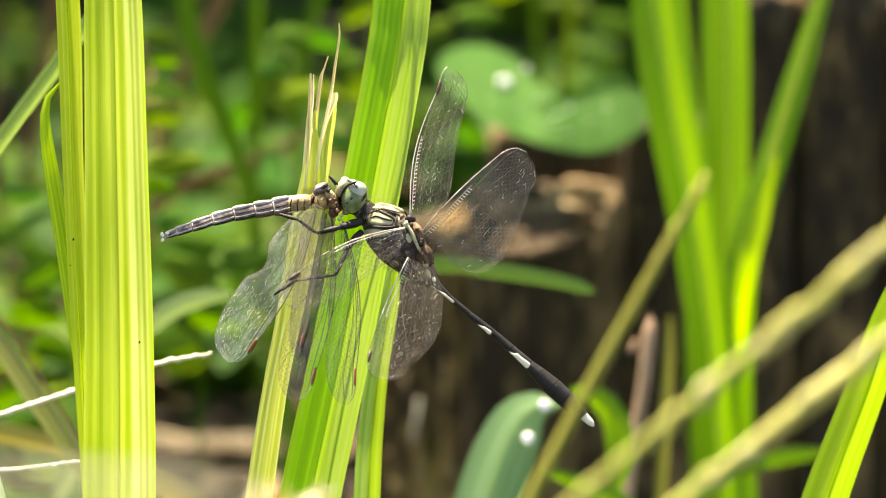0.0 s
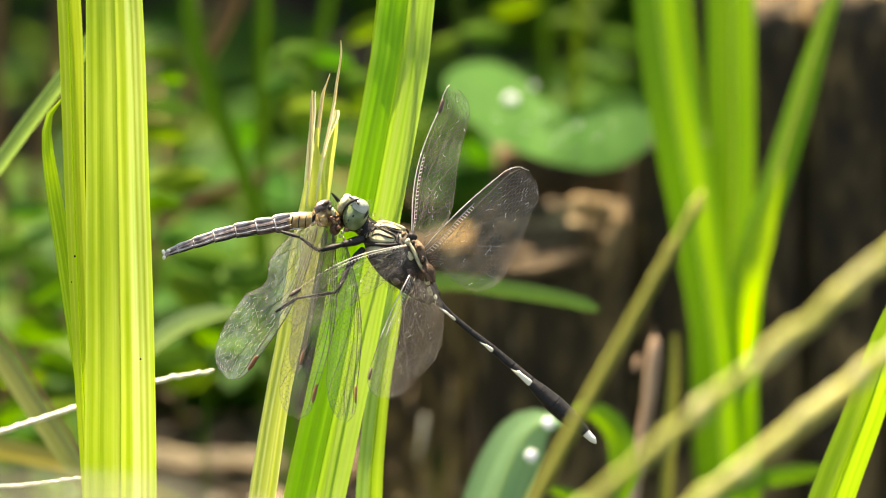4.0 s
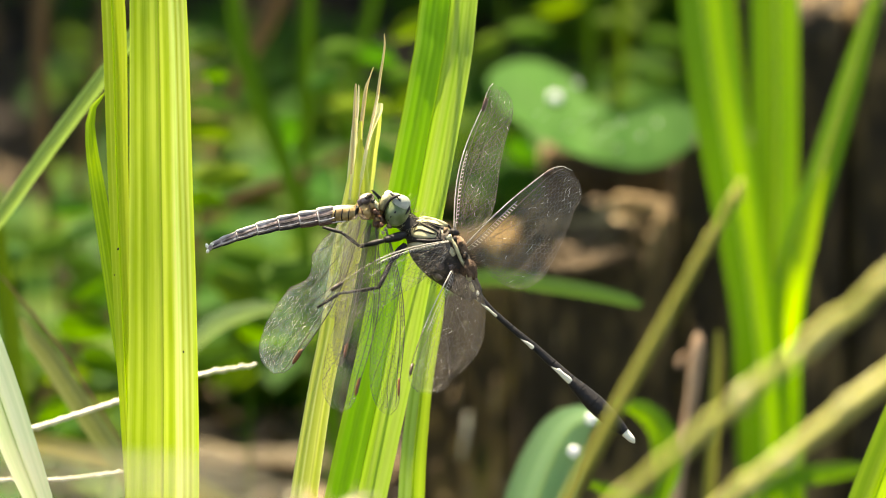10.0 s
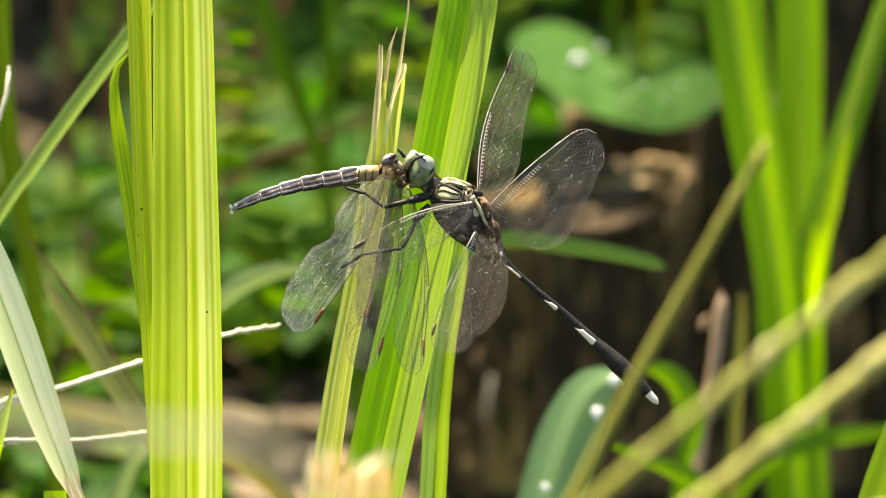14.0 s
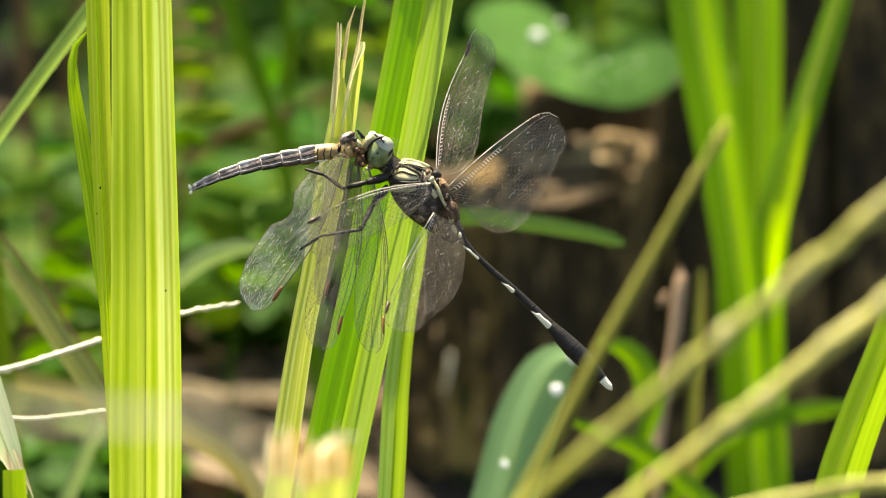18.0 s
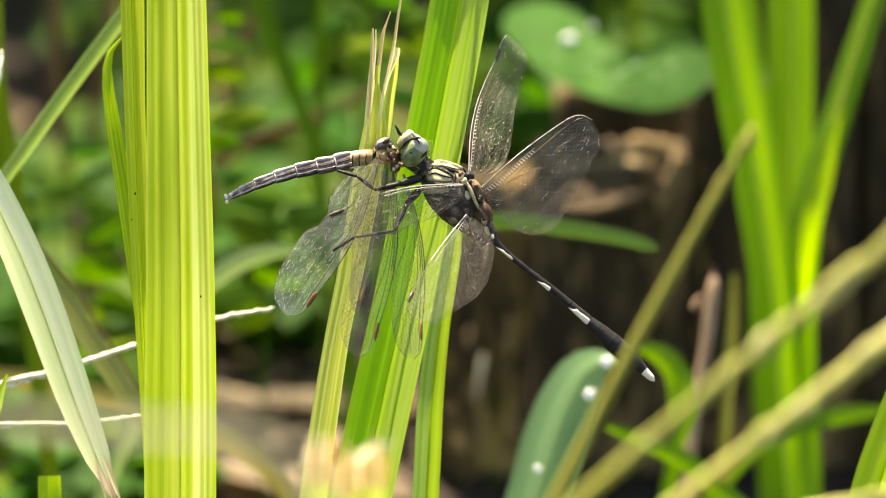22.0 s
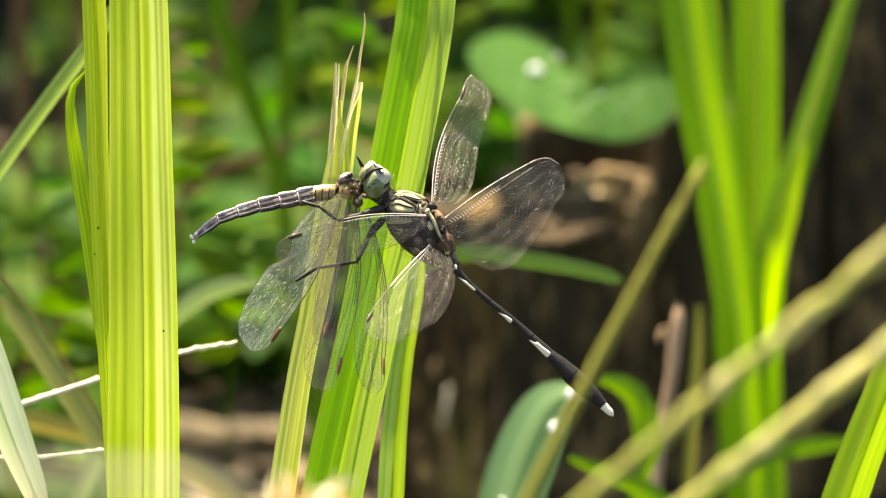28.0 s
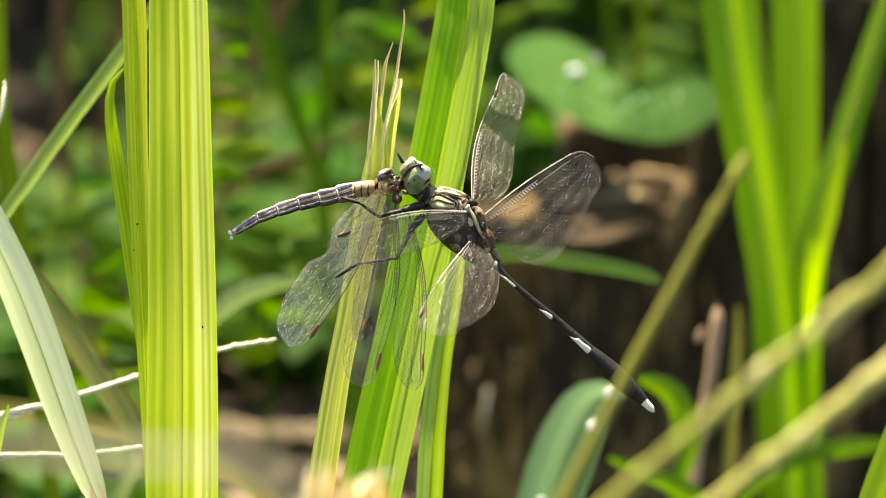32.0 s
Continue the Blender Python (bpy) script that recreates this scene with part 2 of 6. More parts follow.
# dark half and yellow band: sunlight on the blade painted across its width
HALF_LIT = blade_material("half_lit_blade", (0.10, 0.30, 0.006), (0.20, 0.44, 0.016), (1.25, 1.2, 0.5), 0.62, 0.5, 9.0,
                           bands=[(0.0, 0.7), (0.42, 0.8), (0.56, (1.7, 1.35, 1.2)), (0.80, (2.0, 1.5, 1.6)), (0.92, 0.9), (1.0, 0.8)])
BENT_PALE = blade_material("bent_pale_blade", (0.20, 0.34, 0.07), (0.34, 0.50, 0.15), (1.1, 1.1, 0.7), 0.55, 0.5, 8.0, bands=[(0.0, 1.5), (0.2, 0.85), (0.8, 0.9), (1.0, 1.5)])
DULL_STRAW = blade_material("dull_straw", (0.20, 0.25, 0.08), (0.34, 0.38, 0.17), (1.05, 1.0, 0.7), 0.6, 0.6, 9.0)
OLIVE_STRAW = blade_material("olive_straw", (0.26, 0.25, 0.06), (0.44, 0.41, 0.13), (1.1, 1.0, 0.6), 0.55, 0.6, 7.0)
BROWN_BLADE = blade_material("brown_straw", (0.16, 0.10, 0.05), (0.30, 0.21, 0.12), (1.0, 0.9, 0.6), 0.3, 0.7, 7.0)
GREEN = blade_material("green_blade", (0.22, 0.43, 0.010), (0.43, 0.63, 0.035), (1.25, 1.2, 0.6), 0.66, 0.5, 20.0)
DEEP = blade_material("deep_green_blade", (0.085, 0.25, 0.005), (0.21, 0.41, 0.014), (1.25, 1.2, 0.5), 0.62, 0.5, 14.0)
PALE = blade_material("pale_blade", (0.26, 0.42, 0.14), (0.44, 0.58, 0.26), (1.1, 1.1, 0.8), 0.55)
BLUE = blade_material("bluish_blade", (0.17, 0.35, 0.15), (0.30, 0.48, 0.23), (0.95, 1.12, 0.75), 0.5, 0.5, 10.0, bands=[(0.0, 0.75), (0.3, 0.95), (0.55, 1.3), (0.75, 1.2), (1.0, 0.8)])
STALK = blade_material("stalk_skin", (0.42, 0.54, 0.08), (0.70, 0.78, 0.27), (1.15, 1.08, 0.65), 0.72, 0.5, 7.0, bands=[(0.0, (1.2, 1.15, 2.6)), (0.07, 1.0), (0.30, 1.05), (0.34, (1.1, 1.1, 1.8)), (0.40, 0.98), (0.62, 1.02), (0.68, 0.86), (0.74, 1.0), (0.94, 1.0), (1.0, (1.15, 1.12, 2.0))])
PALE_STRAND = blade_material("pale_strand_skin", (0.66, 0.70, 0.34), (0.90, 0.90, 0.68), (1.08, 1.02, 0.75), 0.6, 0.55, 9.0)
STRAW = blade_material("dry_straw", (0.48, 0.39, 0.18), (0.76, 0.69, 0.44), (1.1, 1.0, 0.75), 0.55, 0.6, 14.0)
ORANGE_STRAW = blade_material("orange_straw", (0.55, 0.34, 0.10), (0.80, 0.58, 0.26), (1.1, 1.0, 0.7), 0.55, 0.6, 10.0)
BLEACHED = blade_material("bleached_straw", (0.76, 0.68, 0.46), (0.94, 0.90, 0.74), (1.05, 1.0, 0.85), 0.66, 0.6, 12.0)
DEADLEAF = blade_material("dead_leaf", (0.10, 0.068, 0.035), (0.26, 0.20, 0.125), (1.0, 0.85, 0.5), 0.3, 0.7, 9.0)
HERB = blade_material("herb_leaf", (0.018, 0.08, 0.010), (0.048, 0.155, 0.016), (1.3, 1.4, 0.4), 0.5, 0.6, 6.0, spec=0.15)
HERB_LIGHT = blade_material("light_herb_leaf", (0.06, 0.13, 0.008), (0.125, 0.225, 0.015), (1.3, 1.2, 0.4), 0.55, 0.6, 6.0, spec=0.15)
BROAD = blade_material("broad_leaf", (0.020, 0.075, 0.012), (0.045, 0.125, 0.026), (1.1, 1.3, 0.5), 0.3, 0.7, 5.0, spec=0.06)
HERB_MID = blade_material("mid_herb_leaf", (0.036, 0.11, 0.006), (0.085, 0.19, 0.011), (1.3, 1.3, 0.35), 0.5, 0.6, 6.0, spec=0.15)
# herb green with direct sun put into the colour, for a few leaves
HERB_SUNLIT = blade_material("sunlit_herb_leaf", (0.12, 0.22, 0.008), (0.22, 0.34, 0.020), (1.3, 1.2, 0.4), 0.55, 0.6, 6.0, spec=0.15)
HERB_BLUE = blade_material("blue_green_herb_leaf", (0.03, 0.10, 0.035), (0.07, 0.17, 0.065), (1.1, 1.3, 0.6), 0.45, 0.6, 6.0, spec=0.25)
DRY_WEED = blade_material("dry_weed_stem", (0.07, 0.045, 0.020), (0.19, 0.13, 0.065), (1.0, 0.85, 0.55), 0.3, 0.7, 7.0, spec=0.15)
OLIVE = blade_material("seed_stem_skin", (0.29, 0.33, 0.04), (0.60, 0.60, 0.20), (1.1, 1.0, 0.6), 0.4, 0.6, 9.0)
OLIVE_SEED = blade_material("pale_olive_seed", (0.40, 0.41, 0.13), (0.66, 0.65, 0.32), (1.1, 1.0, 0.6), 0.4, 0.6, 9.0)
OLIVE_DARK = blade_material("dull_seed_stem_skin", (0.22, 0.24, 0.03), (0.42, 0.42, 0.09), (1.1, 1.0, 0.5), 0.4, 0.6, 9.0)
SOIL = rough_material("soil", [(0.34, (0.006, 0.004, 0.002)), (0.5, (0.013, 0.009, 0.005)), (0.66, (0.042, 0.028, 0.014))], (90, 90, 90), 0.95, 0.9, 0.004)
WOOD = rough_material("weathered_wood", [(0.38, (0.008, 0.005, 0.0025)), (0.5, (0.042, 0.029, 0.012)), (0.60, (0.20, 0.135, 0.057))], (300, 300, 85), 0.85, 0.8, 0.002)
BROWN_WOOD = rough_material("brown_weathered_wood", [(0.40, (0.016, 0.010, 0.004)), (0.5, (0.085, 0.054, 0.018)), (0.58, (0.34, 0.22, 0.075))], (300, 300, 100), 0.85, 0.8, 0.002)
DARK_FUR = rough_material("dark_fur", [(0.36, (0.010, 0.008, 0.006)), (0.5, (0.032, 0.027, 0.022)), (0.64, (0.13, 0.11, 0.085))], (900, 900, 900), 0.75, 0.9, 0.0005)
BARK = rough_material("split_bark", [(0.34, (0.025, 0.016, 0.008)), (0.5, (0.075, 0.050, 0.024)), (0.66, (0.19, 0.13, 0.065))], (70, 500, 500), 0.8, 0.8, 0.002)
LOG = rough_material("rotten_wood", [(0.40, (0.010, 0.007, 0.004)), (0.5, (0.040, 0.028, 0.013)), (0.62, (0.115, 0.082, 0.040))], (80, 240, 240), 0.85, 0.8, 0.002)
PALE_LOG = rough_material("pale_rotten_wood", [(0.36, (0.03, 0.022, 0.013)), (0.5, (0.085, 0.070, 0.040)), (0.62, (0.215, 0.18, 0.11))], (110, 420, 420), 0.85, 0.8, 0.002)
TORN = rough_material("torn_wood", [(0.34, (0.06, 0.036, 0.015)), (0.5, (0.26, 0.18, 0.09)), (0.66, (0.56, 0.43, 0.26))], (160, 700, 700), 0.75, 0.8, 0.001)
BROWN_STEM = rough_material("brown_stem", [(0.35, (0.14, 0.08, 0.045)), (0.6, (0.40, 0.27, 0.17))], (500, 500, 120), 0.75, 0.5)
SEED = rough_material("pale_seed", [(0.35, (0.45, 0.42, 0.28)), (0.6, (0.78, 0.76, 0.62))], (900, 900, 900), 0.6, 0.5, 0.0005)
BLACK = rough_material("black_shell", [(0.35, (0.006, 0.006, 0.006)), (0.65, (0.022, 0.020, 0.020))], (900, 900, 900), 0.5, 0.6, 0.0003, spec=0.22)
CREAM = rough_material("cream_shell", [(0.36, (0.15, 0.13, 0.06)), (0.48, (0.34, 0.32, 0.18)), (0.62, (0.46, 0.44, 0.29))], (620, 620, 620), 0.65, 0.6, 0.0003)
WHITE = rough_material("white_mark", [(0.32, (0.62, 0.63, 0.50)), (0.6, (0.80, 0.80, 0.70))], (600, 600, 600), 0.5, 0.2, 0.0002)
EYE = rough_material("eye_shell", [(0.36, (0.025, 0.05, 0.012)), (0.5, (0.085, 0.125, 0.045)), (0.64, (0.19, 0.235, 0.13))], (330, 330, 330), 0.34, 0.2, 0.0001, coat=0.2)
EYE_TOP = rough_material("eye_top", [(0.36, (0.20, 0.23, 0.18)), (0.6, (0.42, 0.45, 0.39))], (330, 330, 330), 0.4, 0.2, 0.0001, coat=0.1)
AMBER = rough_material("amber_shell", [(0.36, (0.06, 0.035, 0.014)), (0.5, (0.28, 0.185, 0.065)), (0.64, (0.48, 0.38, 0.18))], (600, 600, 600), 0.5, 0.4, 0.0003)
RAW = rough_material("torn_flesh", [(0.34, (0.02, 0.009, 0.005)), (0.6, (0.11, 0.05, 0.026))], (900, 900, 900), 0.4, 0.8, 0.0004)
GREY_SHELL = rough_material("grey_brown_shell", [(0.38, (0.02, 0.014, 0.012)), (0.5, (0.185, 0.145, 0.14)), (0.62, (0.48, 0.42, 0.41))], (700, 700, 700), 0.5, 0.5, 0.0003)
PALE_RIDGE = rough_material("pale_ridge", [(0.36, (0.24, 0.215, 0.205)), (0.5, (0.48, 0.45, 0.43)), (0.64, (0.76, 0.74, 0.72))], (700, 700, 700), 0.5, 0.4, 0.0003)
FUR = rough_material("brown_fur", [(0.34, (0.02, 0.012, 0.007)), (0.5, (0.08, 0.045, 0.024)), (0.66, (0.26, 0.17, 0.10))], (1200, 1200, 1200), 0.8, 0.9, 0.0005)
VEIN = rough_material("wing_vein", [(0.35, (0.04, 0.032, 0.025)), (0.65, (0.12, 0.10, 0.08))], (600, 600, 600), 0.36, 0.2, 0.0001, spec=0.4)
# pale vein colour, with the whitish glints of the front veins painted in
PALE_GLINT_VEIN = rough_material("pale_glint_wing_vein", [(0.35, (0.24, 0.225, 0.19)), (0.65, (0.56, 0.54, 0.48))], (500, 500, 500), 0.3, 0.2, 0.0001, spec=0.8)
STIGMA = rough_material("rust_stigma", [(0.35, (0.11, 0.035, 0.010)), (0.65, (0.26, 0.095, 0.03))], (900, 900, 900), 0.4, 0.2, 0.0001)
DARK_STIGMA = rough_material("dark_stigma", [(0.35, (0.03, 0.02, 0.015)), (0.65, (0.10, 0.06, 0.04))], (900, 900, 900), 0.4, 0.2, 0.0001)
SKIN = membrane_material("wing_skin", (0.60, 0.57, 0.50), 0.075, 0.20)
SKIN_CLEAR = membrane_material("clear_wing_skin", (0.60, 0.57, 0.50), 0.055, 0.16)
SMOKY = membrane_material("smoky_wing_skin", (0.40, 0.35, 0.30), 0.24, 0.10)
# worn film; its bluish-white sheen is partly put into the body colour
WORN_SHEEN = membrane_material("worn_sheen_wing_skin", (0.60, 0.66, 0.70), 0.27, 0.34)
WATER = water_material()


# ---- building helpers ----
def thing(name, place, label, category, group="", kind=""):
    ob = new(name)
    ob.empty_display_size = 0.005
    ob.location = place
    return tagged(ob, label, category, group, kind)


PLACES = {}


def part(name, bm, mat, parent=None, label="", origin=None, smooth=True):
    """Links a bmesh, drawn in the world, as one mesh under its thing or part."""
    mesh = bpy.data.meshes.new(name)
    if origin is None:
        origin = PLACES.get(parent, parent.location if parent else Vector((0, 0, 0))) if parent else Vector((0, 0, 0))
    origin = Vector(origin)
    bmesh.ops.translate(bm, verts=bm.verts, vec=-origin)
    if smooth:
        for f in bm.faces:
            f.smooth = True
    bm.to_mesh(mesh)
    bm.free()
    mesh.materials.append(mat)
    ob = new(name, mesh)
    if parent:
        ob.parent = parent
        ob.location = origin - PLACES.get(parent, parent.location)
    else:
        ob.location = origin
    PLACES[ob] = origin
    if label:
        ob["label"] = label
    return ob


def smooth_line(points, n):
    """n places on a smooth curve through rows of numbers."""
    P = np.array(points, float)
    if len(P) == 2:
        return [P[0] + (P[1] - P[0]) * i / (n - 1) for i in range(n)]
    seg = np.concatenate([[0], np.cumsum(np.maximum(1e-9, np.linalg.norm(np.diff(P[:, :3], axis=0), axis=1)))])
    ext = np.vstack([2 * P[0] - P[1], P, 2 * P[-1] - P[-2]])
    out = []
    for s in np.linspace(0, seg[-1], n):
        i = int(min(max(np.searchsorted(seg, s, "right") - 1, 0), len(P) - 2))
        u = (s - seg[i]) / (seg[i + 1] - seg[i])
        a, b, c, d = ext[i:i + 4]
        out.append(0.5 * (2 * b + (c - a) * u + (2 * a - 5 * b + 4 * c - d) * u * u + (3 * b - a - 3 * c + d) * u ** 3))
    return out


def tube(bm, centres, radii, sides=8, arc=None, flat=1.0, cap=True, side_way=None):
    """A skin round a line of places; arc: only between two angles."""
    rings = []
    n = len(centres)
    for i, c in enumerate(centres):
        t = (Vector(centres[min(i + 1, n - 1)]) - Vector(centres[max(i - 1, 0)])).normalized()
        a = (side_way or UP) - t * t.dot(side_way or UP)
        if a.length < 1e-6:
            a = RIGHT - t * t.dot(RIGHT)
        a.normalize()
        b = t.cross(a)
        a0, a1 = arc or (0, 2 * math.pi)
        m = sides + (1 if arc else 0)
        rings.append([bm.verts.new(Vector(c) + (a * math.cos(a0 + (a1 - a0) * k / sides) + b * math.sin(a0 + (a1 - a0) * k / sides) * flat) * radii[i])
                      for k in range(m)])
    for r, s in zip(rings, rings[1:]):
        for k in range(sides):
            j = (k + 1) if arc else (k + 1) % sides
            bm.faces.new((r[k], r[j], s[j], s[k]))
    if cap and not arc:
        bm.faces.new(rings[0][::-1])
        bm.faces.new(rings[-1])
    return rings


def board_tube(rows, n=16, sides=10, arc=None, flat=1.0, side_way=None):
    """A tube through rows of (x, y, d, radius) on the board; radius in tenths of a millimetre."""
    bm = bmesh.new()
    line = smooth_line(rows, n)
    tube(bm, [at(*p[:3]) for p in line], [max(p[3], 0.05) * 1e-4 for p in line], sides, arc, flat, True, side_way)
    return bm


def blob(centre, rx, ry, rd, turn=0.0, rough=0.0, seg=14, seed=0):
    """A rounded lump at a place of the board, its axes turned in the board's plane."""
    bm = bmesh.new()
    bmesh.ops.create_uvsphere(bm, u_segments=seg, v_segments=max(6, seg * 2 // 3), radius=1.0)
    c, ca, sa = at(*centre), math.cos(radians(turn)), math.sin(radians(turn))
    for v in bm.verts:
        x, y, d = v.co
        k = 1 + rough * noise.noise(v.co * 2.3 + Vector((seed, 0, 0)))
        x, y, d = x * rx * k, y * ry * k, d * rd * k
        v.co = c + along(x * ca - y * sa, x * sa + y * ca, d) * 1e-4
    return bm


def blade_mesh(rows, n=40, cols=9, fold=0.12, ripple=0.0, turn=0.0, root=False, twist=0.0, waver=0.0, seed=1):
    """A leaf blade through rows of (x, y, d, width) on the board, folded along its middle; root: goes on down to the ground."""
    rows = [tuple(r) for r in rows]
    if root:
        x, y, d, w = rows[-1]
        px, py = rows[-2][0], rows[-2][1]
        down = ground_row(d)
        lean = (x - px) / max(60.0, abs(y - py))
        rows.append((x + lean * (down - y) * 0.45, y + (down - y) * 0.5, d, w * 0.9))
        rows.append((x + lean * (down - y) * 0.6, down + 30, d, w * 0.6))
    line = smooth_line(rows, n)
    bm = bmesh.new()
    uvl = bm.loops.layers.uv.new("UVMap")
    grid, run, last_side = [], 0.0, None
    pts = [at(*p[:3]) for p in line]
    rnd = random.Random(seed)
    ph = [rnd.uniform(0, 6.28) for _ in range(6)]
    for i, p in enumerate(line):
        t = (pts[min(i + 1, n - 1)] - pts[max(i - 1, 0)]).normalized()
        if i:
            run += (pts[i] - pts[i - 1]).length
        side = AWAY.cross(t)
        if side.length < 1e-5:
            side = RIGHT.copy()
        side.normalize()
        if (side.dot(last_side) if last_side else side.x) < 0:
            side = -side
        last_side = side.copy()
        nrm = side.cross(t).normalized()
        if nrm.dot(AWAY) > 0:
            nrm = -nrm
        a = radians(turn + twist * i / (n - 1))
        s2 = side * math.cos(a) + nrm * math.sin(a)
        n2 = nrm * math.cos(a) - side * math.sin(a)
        row = []
        for k in range(cols):
            u = k / (cols - 1)
            s = u - 0.5
            w = max(p[3], 0.3) * 1e-4 * (1 + p[2] / 1500.0)
            edge = 1 + waver * math.sin(run * 900 + ph[0] + (3 if s > 0 else 0))
            lift = -fold * abs(s) * 2 * w * 0.5 + ripple * 1e-4 * (math.sin(u * 31 + ph[2]) + 0.7 * math.sin(u * 19 + ph[3]))
            lift += waver * w * 0.3 * math.sin(run * 420 + ph[1] + s * 4)
            row.append((bm.verts.new(pts[i] + s2 * (s * w * edge) + n2 * lift), u, run * 100))
        grid.append(row)
    for r, q in zip(grid, grid[1:]):
        for k in range(cols - 1):
            four = (r[k], r[k + 1], q[k + 1], q[k])
            f = bm.faces.new([v[0] for v in four])
            for loop, v in zip(f.loops, four):
                loop[uvl].uv = (v[1], v[2])
    return bm


def ground_height(x, y):
    return 0.006 * noise.noise(Vector((x * 14, y * 14, 0.3))) + 0.0025 * noise.noise(Vector((x * 60, y * 60, 4.1))) if abs(x) + abs(y) < 6 else 0.0


def ground_row(d):
    """The board's y at which a line straight down the board at depth d meets the ground."""
    k = 1 + d / 1500.0
    return 441 + (PERCH.z - math.sin(TILT) * d * 1e-3) / (math.cos(TILT) * 1e-4 * k)


def blade(name, rows, mat, label, category="grass blade", group="", midrib=None, origin=None, **kw):
    bm = blade_mesh(rows, **kw)
    base = origin or min((v.co.copy() for v in bm.verts), key=lambda c: c.z)
    ob = part(name, bm, mat, None, "", base)
    tagged(ob, label, category, group)
    if midrib is None:
        midrib = (0.05, mat)
    if midrib:
        # the thick middle vein, proud of the near face
        w, m2 = midrib
        bm = blade_mesh([(r[0], r[1], r[2] - 0.35, max(1.0, r[3] * w)) for r in rows],
                        **{**kw, "cols": 5, "ripple": 0.0, "fold": -0.9, "waver": 0.0})
        part("midrib", bm, m2, ob)
    return ob


def skin_at(x, y, spine, flat=1.0):
    """The near face of a tube along the rows (x, y, radius): its d at a place of the board."""
    best = None
    for p, q in zip(spine, spine[1:]):
        vx, vy = q[0] - p[0], q[1] - p[1]
        u = min(1.0, max(0.0, ((x - p[0]) * vx + (y - p[1]) * vy) / (vx * vx + vy * vy)))
        r = p[2] + (q[2] - p[2]) * u
        dist = math.hypot(x - p[0] - vx * u, y - p[1] - vy * u)
        h = math.sqrt(max(0.0, r * r - dist * dist))
        best = h if best is None else max(best, h)
    return -best * 0.1 * flat


def plate_mesh(outline, spine, d0, proud=2.0, flat=1.0, rings=5, n=28):
    """A thin raised plate lying on a tube's near face, bounded by a smooth outline."""
    line = smooth_line([(*p, 0) for p in outline] + [(*outline[0], 0)], n + 1)[:-1]
    cx, cy = sum(p[0] for p in line) / n, sum(p[1] for p in line) / n
    bm = bmesh.new()

    def spot(x, y, f):
        return at(x, y, d0 + skin_at(x, y, spine, flat) - 0.1 * proud * math.sqrt(max(0.0, 1 - f ** 4)) + (0.25 if f > 0.99 else 0))

    v0 = bm.verts.new(spot(cx, cy, 0))
    last = None
    for j in range(1, rings + 1):
        f = j / rings
        ring = [bm.verts.new(spot(cx + (p[0] - cx) * f, cy + (p[1] - cy) * f, f)) for p in line]
        for i in range(n):
            k = (i + 1) % n
            bm.faces.new((v0, ring[i], ring[k]) if last is None else (last[i], ring[i], ring[k], last[k]))
        last = ring
    return bm


# ---- the ground, out to the horizon ----
def build_ground():
    u = np.linspace(-1, 1, 141)
    g = np.sign(u) * (np.abs(u) * 0.55 + 300.0 * np.abs(u) ** 9)
    verts, faces = [], []
    for b in g:
        for a in g:
            verts.append((a, b + 0.2, ground_height(a, b + 0.2)))
    n = len(g)
    for j in range(n - 1):
        for i in range(n - 1):
            faces.append((j * n + i, j * n + i + 1, (j + 1) * n + i + 1, (j + 1) * n + i))
    mesh = bpy.data.meshes.new("ground")
    mesh.from_pydata(verts, [], faces)
    for p in mesh.polygons:
        p.use_smooth = True
    mesh.materials.append(SOIL)
    tagged(new("ground", mesh), "dark brown damp soil under the plants", "ground", "", "structure")


build_ground()


